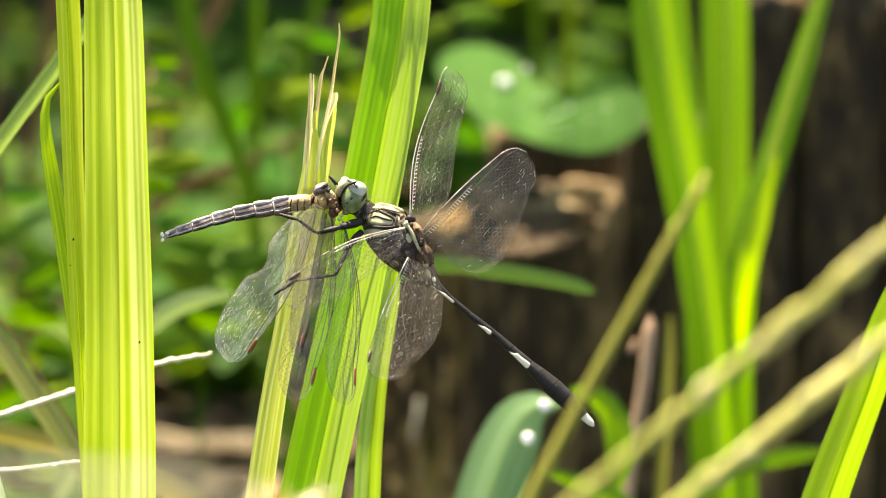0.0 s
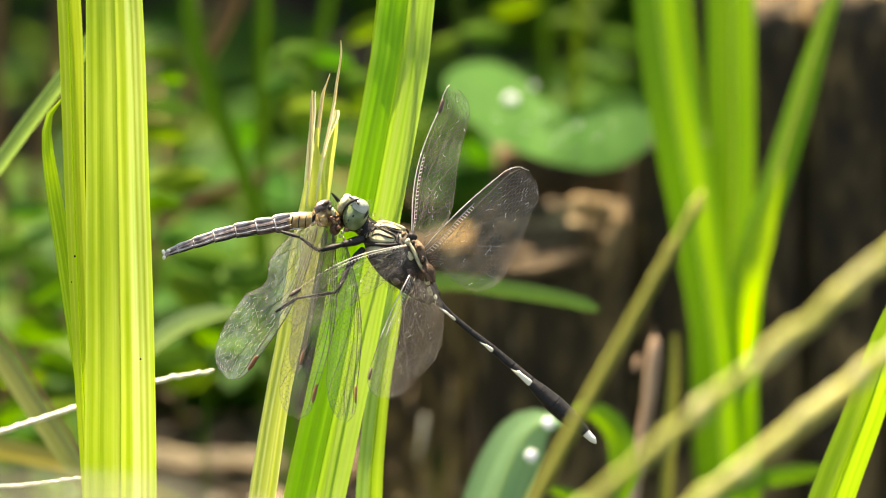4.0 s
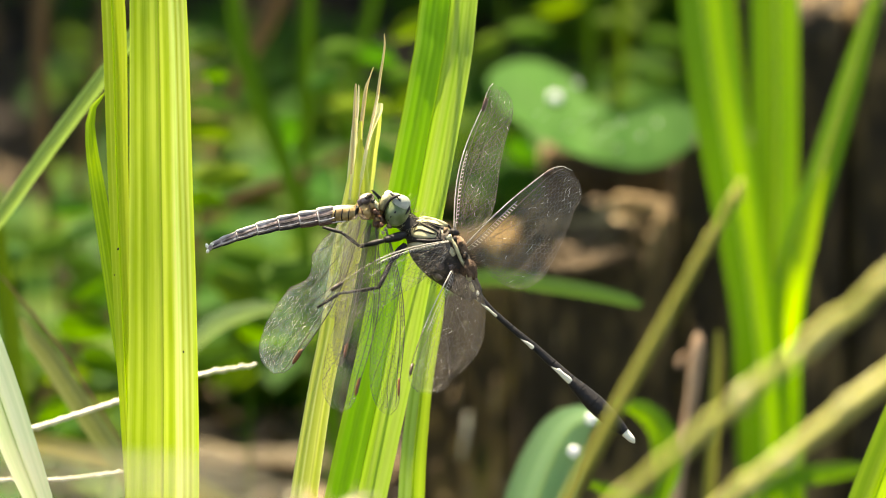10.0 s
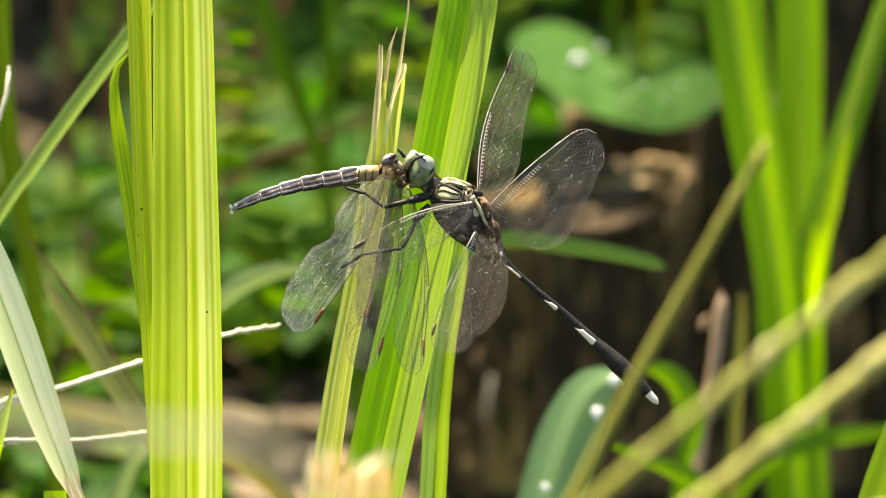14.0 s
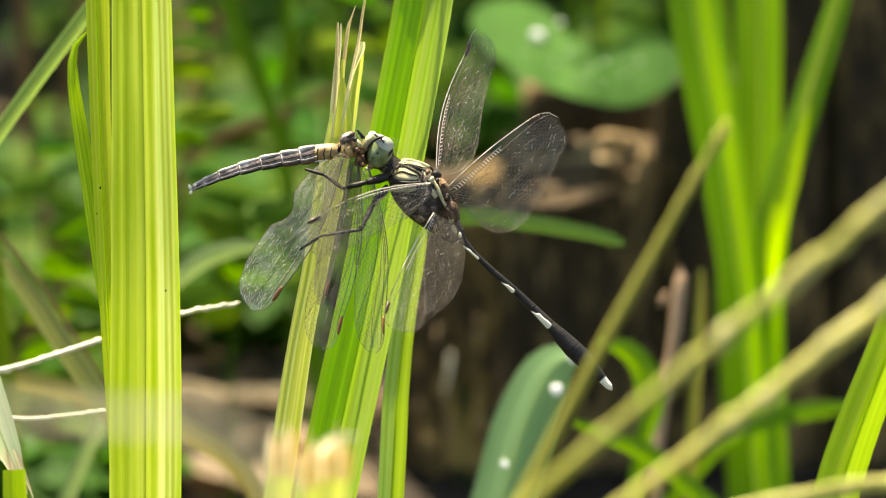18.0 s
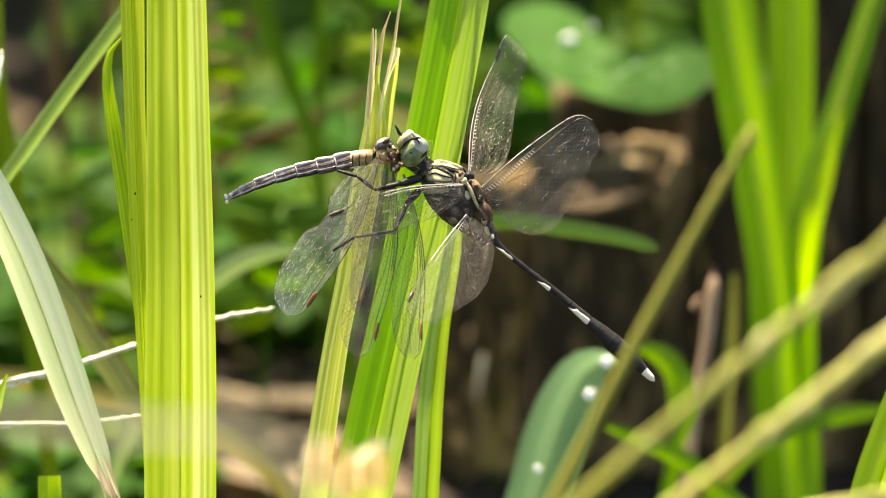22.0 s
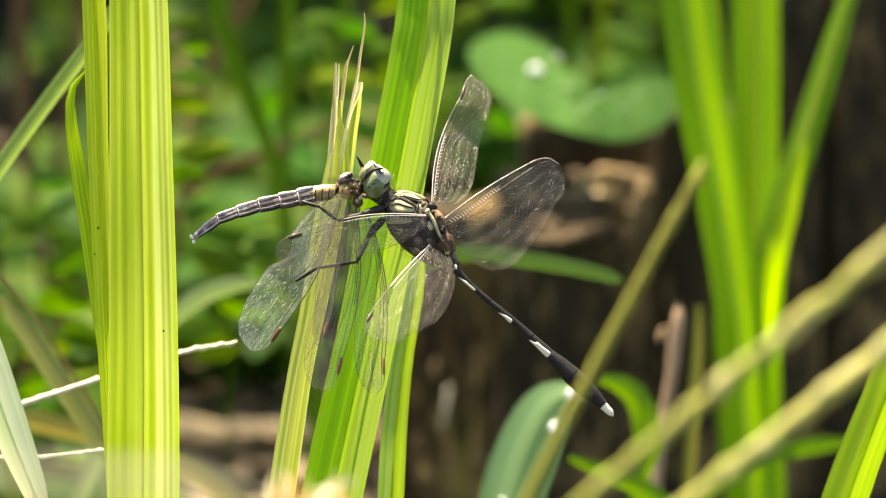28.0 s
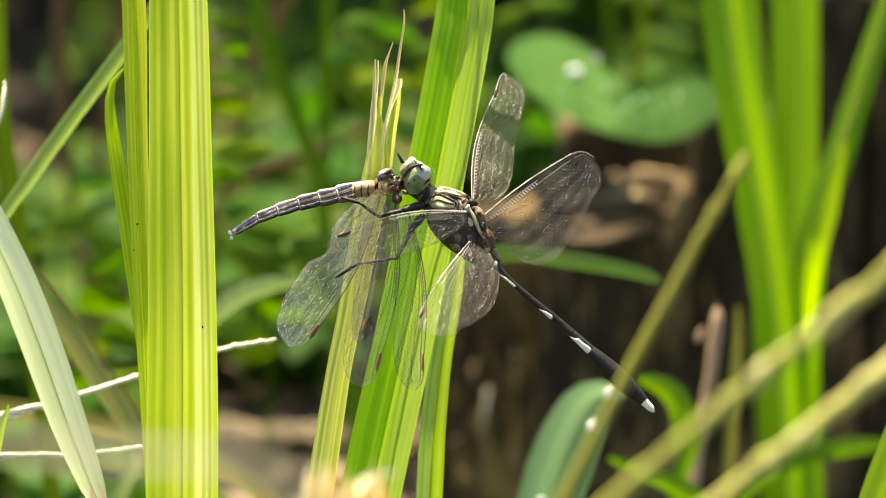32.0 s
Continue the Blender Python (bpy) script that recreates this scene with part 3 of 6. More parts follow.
# ---- weathered stakes behind the grass ----
def stake(x0, x1, d, top, seed, thick=26.0, wood=WOOD):
    k = 1 + d / 1500.0
    w = (x1 - x0) * 1e-4 * k
    foot = at((x0 + x1) / 2, ground_row(d), d)
    head = at((x0 + x1) / 2, top, d)
    h = head.z
    rnd = random.Random(seed)
    bm = bmesh.new()
    cols, rws = 15, 16
    rings = []
    for j in range(rws + 1):
        z = -0.01 + (h + 0.01) * j / rws
        ring = []
        for i in range(2 * cols):
            a = 2 * math.pi * i / (2 * cols)
            cx = math.copysign(abs(math.cos(a)) ** 0.45, math.cos(a)) * w / 2
            cy = math.copysign(abs(math.sin(a)) ** 0.45, math.sin(a)) * thick * 5e-4
            g = noise.noise(Vector((cx * 260 + seed, cy * 260, z * 26))) * 0.0011 + noise.noise(Vector((cx * 700, cy * 700 + seed, z * 40))) * 0.0006
            top_cut = (noise.noise(Vector((cx * 150, cy * 150, seed * 3.7))) * 0.004) if j == rws else 0.0
            ring.append(bm.verts.new(Vector((foot.x + cx * (1 + g * 40), foot.y + cy * (1 + g * 60), z + top_cut))))
        rings.append(ring)
    for r, s in zip(rings, rings[1:]):
        for i in range(2 * cols):
            j = (i + 1) % (2 * cols)
            bm.faces.new((r[i], r[j], s[j], s[i]))
    c = bm.verts.new(Vector((foot.x, foot.y, h + 0.001)))
    for i in range(2 * cols):
        bm.faces.new((rings[-1][i], rings[-1][(i + 1) % (2 * cols)], c))
    ob = part("wooden_stake", bm, wood, None, "", Vector((foot.x, foot.y, 0)))
    for q in range(9):
        # proud strips of grain, split from the face
        x = foot.x + w * rnd.uniform(-0.42, 0.42)
        z0, z1 = sorted((rnd.uniform(0.0, h * 0.9), rnd.uniform(0.1 * h, h)))
        bm = bmesh.new()
        r = rnd.uniform(0.0006, 0.0016)
        pts = [Vector((x + rnd.uniform(-1, 1) * 0.0008, foot.y - thick * 4.6e-4, z0 + (z1 - z0) * f)) for f in (0, 0.2, 0.5, 0.8, 1)]
        tube(bm, pts, [r * 0.3, r, r * 1.1, r * 0.9, r * 0.2], 6)
        part("grain_strip", bm, wood, ob)
    return tagged(ob, "dark weathered timber stake with split grain, in the soil", "stake", "row of timber stakes")


stake(640, 826, 232, 326, 3, 9, BROWN_WOOD)
stake(826, 1098, 230, 262, 5, 8)
stake(1098, 1240, 234, 130, 8, 8)
stake(862, 1110, 262, 165, 31, 8)
stake(1240, 1392, 238, -150, 9)
stake(1392, 1556, 240, -170, 11)
stake(1556, 1740, 238, -130, 15)

root = thing("broken_timber", at(980, 352, 204), "torn pale brown slab of wood lodged on a timber stake", "wood")
rnd = random.Random(77)


def shiver(rows, mat, seed, flat=0.5):
    """A torn length of wood: a flattened tapering piece with a ragged skin."""
    bm = board_tube(rows, 18, 9, None, flat)
    for v in bm.verts:
        k = 0.0011 * noise.noise(v.co * 420 + Vector((seed, 0, 0))) + 0.0006 * noise.noise(v.co * 1100)
        v.co += along(k * 0.6, k, k * 0.5)
    part("splinter", bm, mat, root)


for i in range(15):
    # thin ledges lying along the slanting break, their tops in the sun
    f = i / 14
    y = 338 + 112 * f + rnd.uniform(-3, 3)
    x0, x1 = 832 + 40 * f + rnd.uniform(0, 50), 1084 - 40 * f - rnd.uniform(0, 60)
    xs, d0 = [x0 + (x1 - x0) * g for g in (0, 0.3, 0.7, 1)], 206 - 0.31 * (y - 347)
    r = rnd.uniform(6, 11)
    shiver([(xs[0], y + 6, d0 + 2, 2), (xs[1], y + rnd.uniform(-5, 6), d0, r), (xs[2], y + rnd.uniform(-8, 3), d0, r * 0.9), (xs[3], y - 5, d0 + 2, 2)], TORN if i in (1, 2, 4) else BARK, i * 1.7, 0.9 if i < 6 else 0.5)
# the first two, wide slabs, are added for the stake's sunlit upper part
for i, (mat, rows) in enumerate((
        (TORN, [(834, 330, 212, 16), (876, 372, 210, 48), (960, 392, 210, 62), (1040, 396, 210, 50), (1088, 380, 212, 14)]),
        (BARK, [(850, 450, 213, 14), (900, 470, 211, 34), (980, 480, 211, 38), (1060, 470, 212, 16)]),
        (TORN, [(826, 374, 206, 4), (890, 364, 205, 10), (965, 352, 204, 14), (1030, 342, 204, 12)]),
        (TORN, [(948, 356, 203, 6), (1000, 340, 202, 17), (1050, 333, 202, 16), (1084, 350, 203, 5)]),
        (TORN, [(1080, 340, 201, 6), (1076, 378, 199, 10), (1062, 418, 199, 9), (1048, 456, 201, 3)]),
        (BARK, [(1016, 356, 202, 12), (990, 392, 200, 21), (962, 424, 200, 16), (922, 458, 202, 6)]),
        (TORN, [(1000, 362, 199, 5), (982, 392, 197, 9), (960, 418, 198, 7), (938, 440, 200, 3)]),
        (BARK, [(872, 456, 204, 5), (926, 450, 202, 11), (990, 442, 202, 9), (1040, 452, 203, 4)]),
        (TORN, [(880, 446, 201, 3), (915, 444, 200, 6), (958, 440, 201, 3)]),
        (BARK, [(1046, 358, 200, 5), (1036, 394, 199, 7), (1024, 430, 201, 3)]),
        (TORN, [(1012, 330, 201, 2), (1034, 327, 200, 6), (1062, 332, 201, 4)]),
        (BARK, [(850, 392, 205, 4), (900, 388, 204, 9), (960, 384, 204, 6)]))):
    shiver(rows, mat, i * 3.1, 0.16 if i < 2 else 0.5)

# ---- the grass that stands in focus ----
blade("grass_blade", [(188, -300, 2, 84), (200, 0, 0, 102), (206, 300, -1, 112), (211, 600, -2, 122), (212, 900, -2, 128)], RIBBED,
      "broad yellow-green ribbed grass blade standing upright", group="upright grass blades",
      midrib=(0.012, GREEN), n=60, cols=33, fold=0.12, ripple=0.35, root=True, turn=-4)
blade("grass_blade", [(96, -300, 8, 34), (118, 0, 7, 44), (128, 300, 6, 38), (142, 600, 5, 34), (160, 900, 6, 30)], FRESH,
      "narrow yellow-green grass blade behind a broad one", group="upright grass blades",
      midrib=(0.08, GREEN), n=50, cols=11, fold=0.35, ripple=0.8, root=True, turn=12)
blade("grass_blade", [(106, 146, 10, 3), (84, 172, 10, 12), (78, 220, 10, 20), (90, 310, 10, 28), (108, 420, 9, 31), (128, 560, 8, 28), (146, 700, 8, 22), (160, 900, 8, 20)], GREEN,
      "slender green grass blade with a curled tip", group="upright grass blades", n=50, cols=7, fold=0.4, root=True, turn=18)
blade("grass_blade", [(748, -300, 12, 84), (714, 0, 12, 99), (701, 100, 11, 102), (664, 300, 11, 104), (608, 600, 12, 106), (545, 900, 12, 108)], HALF_SHADED,
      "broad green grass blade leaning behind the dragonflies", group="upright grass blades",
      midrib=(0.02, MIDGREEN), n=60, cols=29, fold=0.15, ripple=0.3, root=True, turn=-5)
blade("grass_blade", [(690, -300, 14, 12), (668, 0, 14, 16), (656, 90, 14, 15), (634, 200, 14, 12), (610, 330, 14, 10)], GREEN,
      "thin green grass blade behind a broad one", group="upright grass blades", n=24, cols=5, fold=0.3, root=True)
blade("grass_blade", [(700, 440, 20, 10), (692, 520, 20, 34), (670, 650, 19, 40), (656, 780, 18, 46), (650, 900, 18, 48)], STRIPED,
      "green grass blade with a pale stripe, behind the dragonflies", group="upright grass blades",
      midrib=(0.05, MIDGREEN), n=40, cols=11, fold=0.3, ripple=0.6, root=True, turn=-12)
blade("grass_blade", [(1640, 420, -26, 40), (1580, 560, -25, 66), (1532, 700, -24, 76), (1472, 860, -24, 84), (1430, 1000, -24, 86)], MIDGREEN,
      "bright yellow-green grass blade leaning over", group="upright grass blades",
      midrib=(0.05, MIDGREEN), n=40, cols=11, fold=0.3, ripple=0.8, root=True, turn=-16)
blade("grass_blade", [(240, -80, 50, 20), (155, 40, 50, 24), (78, 145, 50, 27), (0, 250, 50, 27), (-81, 366, 50, 25), (-150, 470, 50, 22)], BENT_PALE,
      "pale green grass blade bending aside", n=30, cols=7, fold=0.2, root=True)
blade("grass_blade", [(-160, -200, 110, 36), (-136, 0, 110, 42), (-126, 220, 110, 42), (-98, 380, 110, 40), (-76, 500, 110, 36), (-50, 700, 110, 32)], HERB_LIGHT,
      "soft green grass blade behind the others", n=30, cols=7, fold=0.3, root=True)


for ob_name, x, y, d, r in (("grass_blade", 247, 606, -3.2, 1.6), ("grass_blade.001", 130, 424, 4.6, 1.9), ("grass_blade.001", 124, 470, 4.6, 1.2)):
    part("speck", blob((x, y, d), r, r * 1.4, 0.8, 0, 0.2, 8), BLACK, bpy.data.objects[ob_name], "tiny dark speck")


def broken_stalk():
    """A stem snapped off above the dragonflies, split into dry fibres."""
    root = thing("broken_grass_stalk", at(450, ground_row(6), 6), "yellow-green grass stalk, broken off, with frayed dry tips", "grass stalk")
    bm = blade_mesh([(558, 228, 5.2, 5), (557, 256, 5.2, 22), (555, 296, 5, 38), (551, 340, 5, 48), (536, 420, 5, 52), (512, 560, 5, 46), (488, 680, 5, 44), (458, 880, 5, 48)], 60, 13, 0.08, 0.4, root=True)
    part("stem", bm, STALK, root)
    for rows, mat, label in (([(549, 190, 5, 7), (547, 225, 5, 12), (545, 275, 5, 16), (541, 335, 5, 20)], PALE_STRAND, "split pale strand"),
                             ([(559, 196, 5.6, 6), (557, 235, 5.6, 9), (554, 280, 5.6, 13), (549, 335, 5.4, 18)], STALK, "split yellow-green strand"),
                             ([(591, 172, 6, 8), (588, 190, 6, 16), (582, 225, 6, 20), (576, 270, 6, 21), (568, 335, 5.6, 22)], STALK, "split yellow-green strand"),
                             ([(594, 164, 4.6, 8), (592, 176, 4.6, 12), (584, 195, 4.6, 10), (574, 225, 4.6, 7), (564, 275, 4.8, 7), (556, 330, 5, 7)], PALE_STRAND, "pale torn edge of a strand")):
        part("strand", blade_mesh(rows, 24, 7, 0.5, 0.4, waver=0.03), mat, root, label)
    for rows, mat in (([(550, 130, 5, 3), (549, 150, 5, 5), (548, 180, 5, 6), (546, 225, 5, 6), (542, 290, 4.8, 4)], STRAW),
                 ([(555, 132, 5.5, 2), (554, 165, 5.5, 4), (551, 205, 5.5, 5), (549, 250, 5.4, 4)], BLEACHED),
                 ([(581, 100, 6, 1.5), (574, 120, 6, 3), (568, 138, 6, 6), (564, 170, 6, 7), (560, 205, 6, 7), (556, 250, 5.8, 5)], STRAW),
                 ([(571, 132, 6.2, 1.5), (566, 160, 6.2, 3), (562, 200, 6.2, 4), (557, 260, 5.8, 3)], BLEACHED),
                 ([(600, 41, 4, 1.6), (601, 60, 4, 3.5), (598, 85, 4, 4), (593, 118, 4, 5), (587, 160, 4.2, 6), (579, 200, 4.2, 6), (568, 250, 4.4, 4)], STRAW),
                 ([(590, 150, 3.8, 2), (584, 180, 3.9, 4), (577, 210, 4, 4), (566, 262, 4.2, 3)], BLEACHED)):
        part("fibre", blade_mesh(rows, 24, 5, 0.5, 0.3, waver=0.05), mat, root, "dry straw-coloured fibre")
    return root


broken_stalk()


def seed_spike(rows, name, label, mat, beads, size, seed, stem_mat, root_rows=(), lumpy=0):
    """A thin stem set with small swollen seeds; lumpy: the share of pale swollen ones."""
    rnd = random.Random(seed)
    allrows = list(rows) + list(root_rows)
    base = at(*allrows[-1][:3])
    ob = part(name, board_tube(allrows, 40, 8), stem_mat, None, "", base)
    tagged(ob, label, "grass stem")
    line = smooth_line(rows, beads)
    me, pale = None, None
    for i, p in enumerate(line):
        q = line[min(i + 1, beads - 1)] - line[max(i - 1, 0)]
        turn = math.degrees(math.atan2(q[1], q[0]))
        s = size * (rnd.uniform(0.75, 1.15) if lumpy == 0 else rnd.choice((0.6, 0.8, 1.0, 1.2, 1.35)))
        place = at(p[0], p[1] + (s * 0.35 if i % 2 else -s * 0.35), p[2] + rnd.uniform(-0.1, 0.1))
        if lumpy and rnd.random() < lumpy:
            if pale is None:
                pale_ob = part("seed", blob((784, 441, 0), size * 1.9, size * 0.9, size * 0.9, 0, 0.3, 8, 2), OLIVE_SEED, ob, "pale swollen seed", PERCH)
                pale = pale_ob.data
                grain_ob = pale_ob
            else:
                grain_ob = new("seed", pale)
                grain_ob.parent = ob
        elif me is None:
            grain = blob((784, 441, 0), size * 1.9, size * 0.75, size * 0.75, 0, 0.2, 8, 1)
            grain_ob = part("seed", grain, mat, ob, "", PERCH)
            me = grain_ob.data
        else:
            grain_ob = new("seed", me)
            grain_ob.parent = ob
        grain_ob.location = place - base
        grain_ob.rotation_euler = Matrix.Rotation(radians(turn + (12 if i % 2 else -12)), 3, AWAY).to_euler()
        grain_ob.scale = (s / size,) * 3
    return ob


seed_spike([(369, 628, 38, 3.0), (330, 634, 38, 3.5), (275, 645, 38, 4.0), (137, 690, 38, 4.5), (0, 735, 38, 4.5), (-160, 790, 38, 5)],
           "seed_stalk", "thin whitish grass stem set with tiny seeds", SEED, 44, 4.6, 3, SEED, [(-330, 1000, 38, 5), (-380, ground_row(38) + 20, 38, 5)])
seed_spike([(150, 816, 30, 2.2), (90, 824, 30, 2.8), (15, 832, 30, 3), (-60, 832, 30, 3), (-160, 850, 30, 3)],
           "seed_stalk", "thin pale grass stem with tiny seeds", SEED, 30, 3.4, 5, SEED, [(-260, 1000, 30, 4), (-300, ground_row(30) + 20, 30, 4)])
seed_spike([(-108, 178, 40, 3.0), (-112, 220, 40, 4), (-124, 260, 40, 3), (-136, 310, 40, 3)],
           "seed_stalk", "white seed head on a thin grass stem", SEED, 12, 4.2, 9, SEED, [(-150, 700, 40, 3), (-150, ground_row(40) + 20, 40, 3)])

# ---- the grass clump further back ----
for rows, turn, skin in (([(1130, -300, 148, 84), (1158, 0, 148, 90), (1185, 180, 148, 92), (1222, 380, 149, 84), (1256, 600, 150, 80), (1280, 900, 152, 84)], 10, HALF_LIT),
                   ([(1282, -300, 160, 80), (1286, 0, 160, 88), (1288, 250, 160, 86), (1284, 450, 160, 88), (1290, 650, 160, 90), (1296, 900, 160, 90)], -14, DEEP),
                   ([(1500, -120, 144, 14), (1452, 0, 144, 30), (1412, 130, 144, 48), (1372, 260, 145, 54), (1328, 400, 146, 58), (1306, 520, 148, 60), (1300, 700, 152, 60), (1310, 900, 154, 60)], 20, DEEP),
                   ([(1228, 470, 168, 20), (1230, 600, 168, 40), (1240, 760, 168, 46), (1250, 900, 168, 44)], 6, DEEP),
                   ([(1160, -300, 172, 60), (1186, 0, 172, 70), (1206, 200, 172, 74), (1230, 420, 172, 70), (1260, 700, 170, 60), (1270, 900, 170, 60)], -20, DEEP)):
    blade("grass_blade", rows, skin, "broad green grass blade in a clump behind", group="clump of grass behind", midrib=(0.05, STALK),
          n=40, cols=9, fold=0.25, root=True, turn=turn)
# added piece: stands for the sunlit turned face of the clump's third blade
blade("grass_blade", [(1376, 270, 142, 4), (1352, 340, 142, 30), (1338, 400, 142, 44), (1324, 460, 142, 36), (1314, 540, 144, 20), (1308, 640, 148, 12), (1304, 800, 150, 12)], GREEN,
      "bright yellow-green piece added as the lit turned face of a clump blade", group="clump of grass behind", n=30, cols=7, fold=0.2, root=True)
blade("grass_blade", [(1085, 870, 120, 30), (1098, 800, 120, 50), (1086, 735, 120, 46), (1052, 700, 120, 34), (1010, 690, 120, 12)][::-1], DEEP,
      "dark green grass blade arching over", n=30, cols=7, fold=0.2, root=True)
blade("grass_blade", [(960, 830, 112, 10), (1010, 850, 112, 26), (1080, 880, 112, 34), (1150, 930, 112, 34)], DEEP, "bright green blade low among the stems", n=24, cols=5, root=True)
blade("grass_blade", [(1470, 800, 150, 8), (1400, 806, 150, 30), (1320, 820, 150, 34), (1240, 850, 150, 34), (1190, 900, 150, 30)], DEEP, "green grass blade bent level", n=24, cols=5, root=True)
blade("grass_blade", [(1052, 516, 110, 8), (1040, 511, 110, 20), (1000, 500, 110, 24), (940, 488, 110, 27), (870, 478, 110, 28), (800, 468, 110, 28), (730, 474, 110, 28), (660, 510, 110, 28), (612, 600, 110, 28), (580, 760, 110, 28)], MUTED,
      "slender dull green leaf with a blunt tip before the stakes", n=50, cols=7, fold=0.15, root=True)
wide = blade("arching_leaf", [(990, 720, 96, 8), (960, 716, 96, 46), (925, 738, 96, 90), (896, 790, 96, 110), (870, 858, 96, 116), (846, 940, 96, 112)], BLUE,
             "broad blue-green leaf arching over, with water drops on it", "leaf", n=40, cols=13, fold=0.18, root=True, turn=-8, midrib=(0.02, PALE))
for x, y, r in ((934, 776, 12), (964, 718, 12), (842, 908, 8)):
    part("water_drop", blob((x, y, 94.6), r, r * 0.95, r * 0.45, 0, 0.0, 16), WATER, wide, "bright round water drop")


def brown_stem():
    root = thing("withered_weed", at(1130, ground_row(140), 140), "withered reddish-brown stem with a side knot", "stem")
    part("stem", board_tube([(1150, 550, 140, 4), (1151, 580, 140, 11), (1146, 620, 140, 13), (1140, 680, 140, 11), (1126, 760, 140, 11), (1110, 900, 140, 11), (1100, ground_row(140) + 20, 140, 12)], 30, 10), BROWN_STEM, root)
    part("knot", blob((1120, 612, 139), 5, 15, 5, 24, 0.6), BROWN_STEM, root)
    part("shoot", blade_mesh([(1186, 560, 146, 8), (1184, 640, 146, 18), (1176, 760, 146, 20), (1168, 900, 146, 20)], 20, 5, 0.3, root=True), OLIVE_DARK, root)


brown_stem()

# ---- seed stems close to the lens ----
seed_spike([(1860, 200, -205, 6), (1568, 432, -205, 9), (1300, 652, -205, 10), (1020, 885, -205, 10)],
           "seed_grass", "olive-yellow grass seed stem leaning across, out of focus", OLIVE, 56, 12, 21, OLIVE, [(790, 1087, -205, 10), (560, 1290, -205, 10), (380, 1500, -205, 11), (300, ground_row(-205) + 20, -205, 11)], lumpy=0.22)
seed_spike([(1860, 360, -190, 7), (1568, 602, -190, 9), (1490, 668, -190, 16), (1200, 890, -190, 10)],
           "seed_grass", "pale olive grass seed stem leaning across, out of focus", OLIVE, 48, 12, 23, OLIVE, [(1034, 1016, -190, 10), (800, 1210, -190, 10), (640, 1440, -190, 11), (580, ground_row(-190) + 20, -190, 11)], lumpy=0.30)
LEANING_STEM = seed_spike([(1244, 326, -140, 3), (1200, 400, -140, 7), (1120, 545, -140, 9), (1040, 690, -140, 10), (940, 880, -140, 11)],
           "seed_grass", "olive-brown grass stem standing before the abdomen, out of focus", OLIVE_DARK, 46, 10, 25, OLIVE_DARK, [(884, 990, -140, 13), (842, 1080, -140, 13), (806, 1170, -140, 13), (776, 1300, -140, 13), (760, ground_row(-140) + 20, -140, 13)])
seed_spike([(1800, 900, -180, 6), (1600, 936, -140, 9), (1400, 968, -140, 10), (1250, 1000, -140, 10)],
           "seed_grass", "pale olive grass seed stem lying low, out of focus", OLIVE, 34, 12, 27, OLIVE, [(1050, 1080, -140, 10), (900, 1300, -140, 10), (860, ground_row(-140) + 20, -140, 11)])

# ---- low plants, litter and the broad leaf behind ----
def leaf_shape(length, width, n=8, cup=0.15, heart=False):
    """An oval leaf lying along +x from its stalk, in metres, with a folded middle."""
    bm = bmesh.new()
    uvl = bm.loops.layers.uv.new("UVMap")
    grid = []
    for i in range(n + 1):
        s = i / n
        w = width * 0.5 * math.sin(math.pi * min(1, s * 0.96 + 0.02)) ** 0.7 * (1.15 - 0.35 * s)
        row = []
        for k in range(5):
            u = k / 4 - 0.5
            row.append((bm.verts.new((length * s, 2 * u * w, cup * abs(u) * 2 * w - 0.12 * length * s * s)), k / 4, s * length * 100))
        grid.append(row)
    for r, q in zip(grid, grid[1:]):
        for k in range(4):
            four = (r[k], q[k], q[k + 1], r[k + 1])
            f = bm.faces.new([v[0] for v in four])
            for loop, v in zip(f.loops, four):
                loop[uvl].uv = (v[1], v[2])
            f.smooth = True
    return bm


LEAVES = []
for i, (ln, wd, mt) in enumerate(((0.012, 0.0075, HERB), (0.0105, 0.0068, HERB_LIGHT), (0.015, 0.0100, HERB), (0.0095, 0.0065, HERB_LIGHT))):
    bm = leaf_shape(ln, wd)
    me = bpy.data.meshes.new("leaf")
    bm.to_mesh(me)
    bm.free()
    me.materials.append(mt)
    LEAVES.append(me)


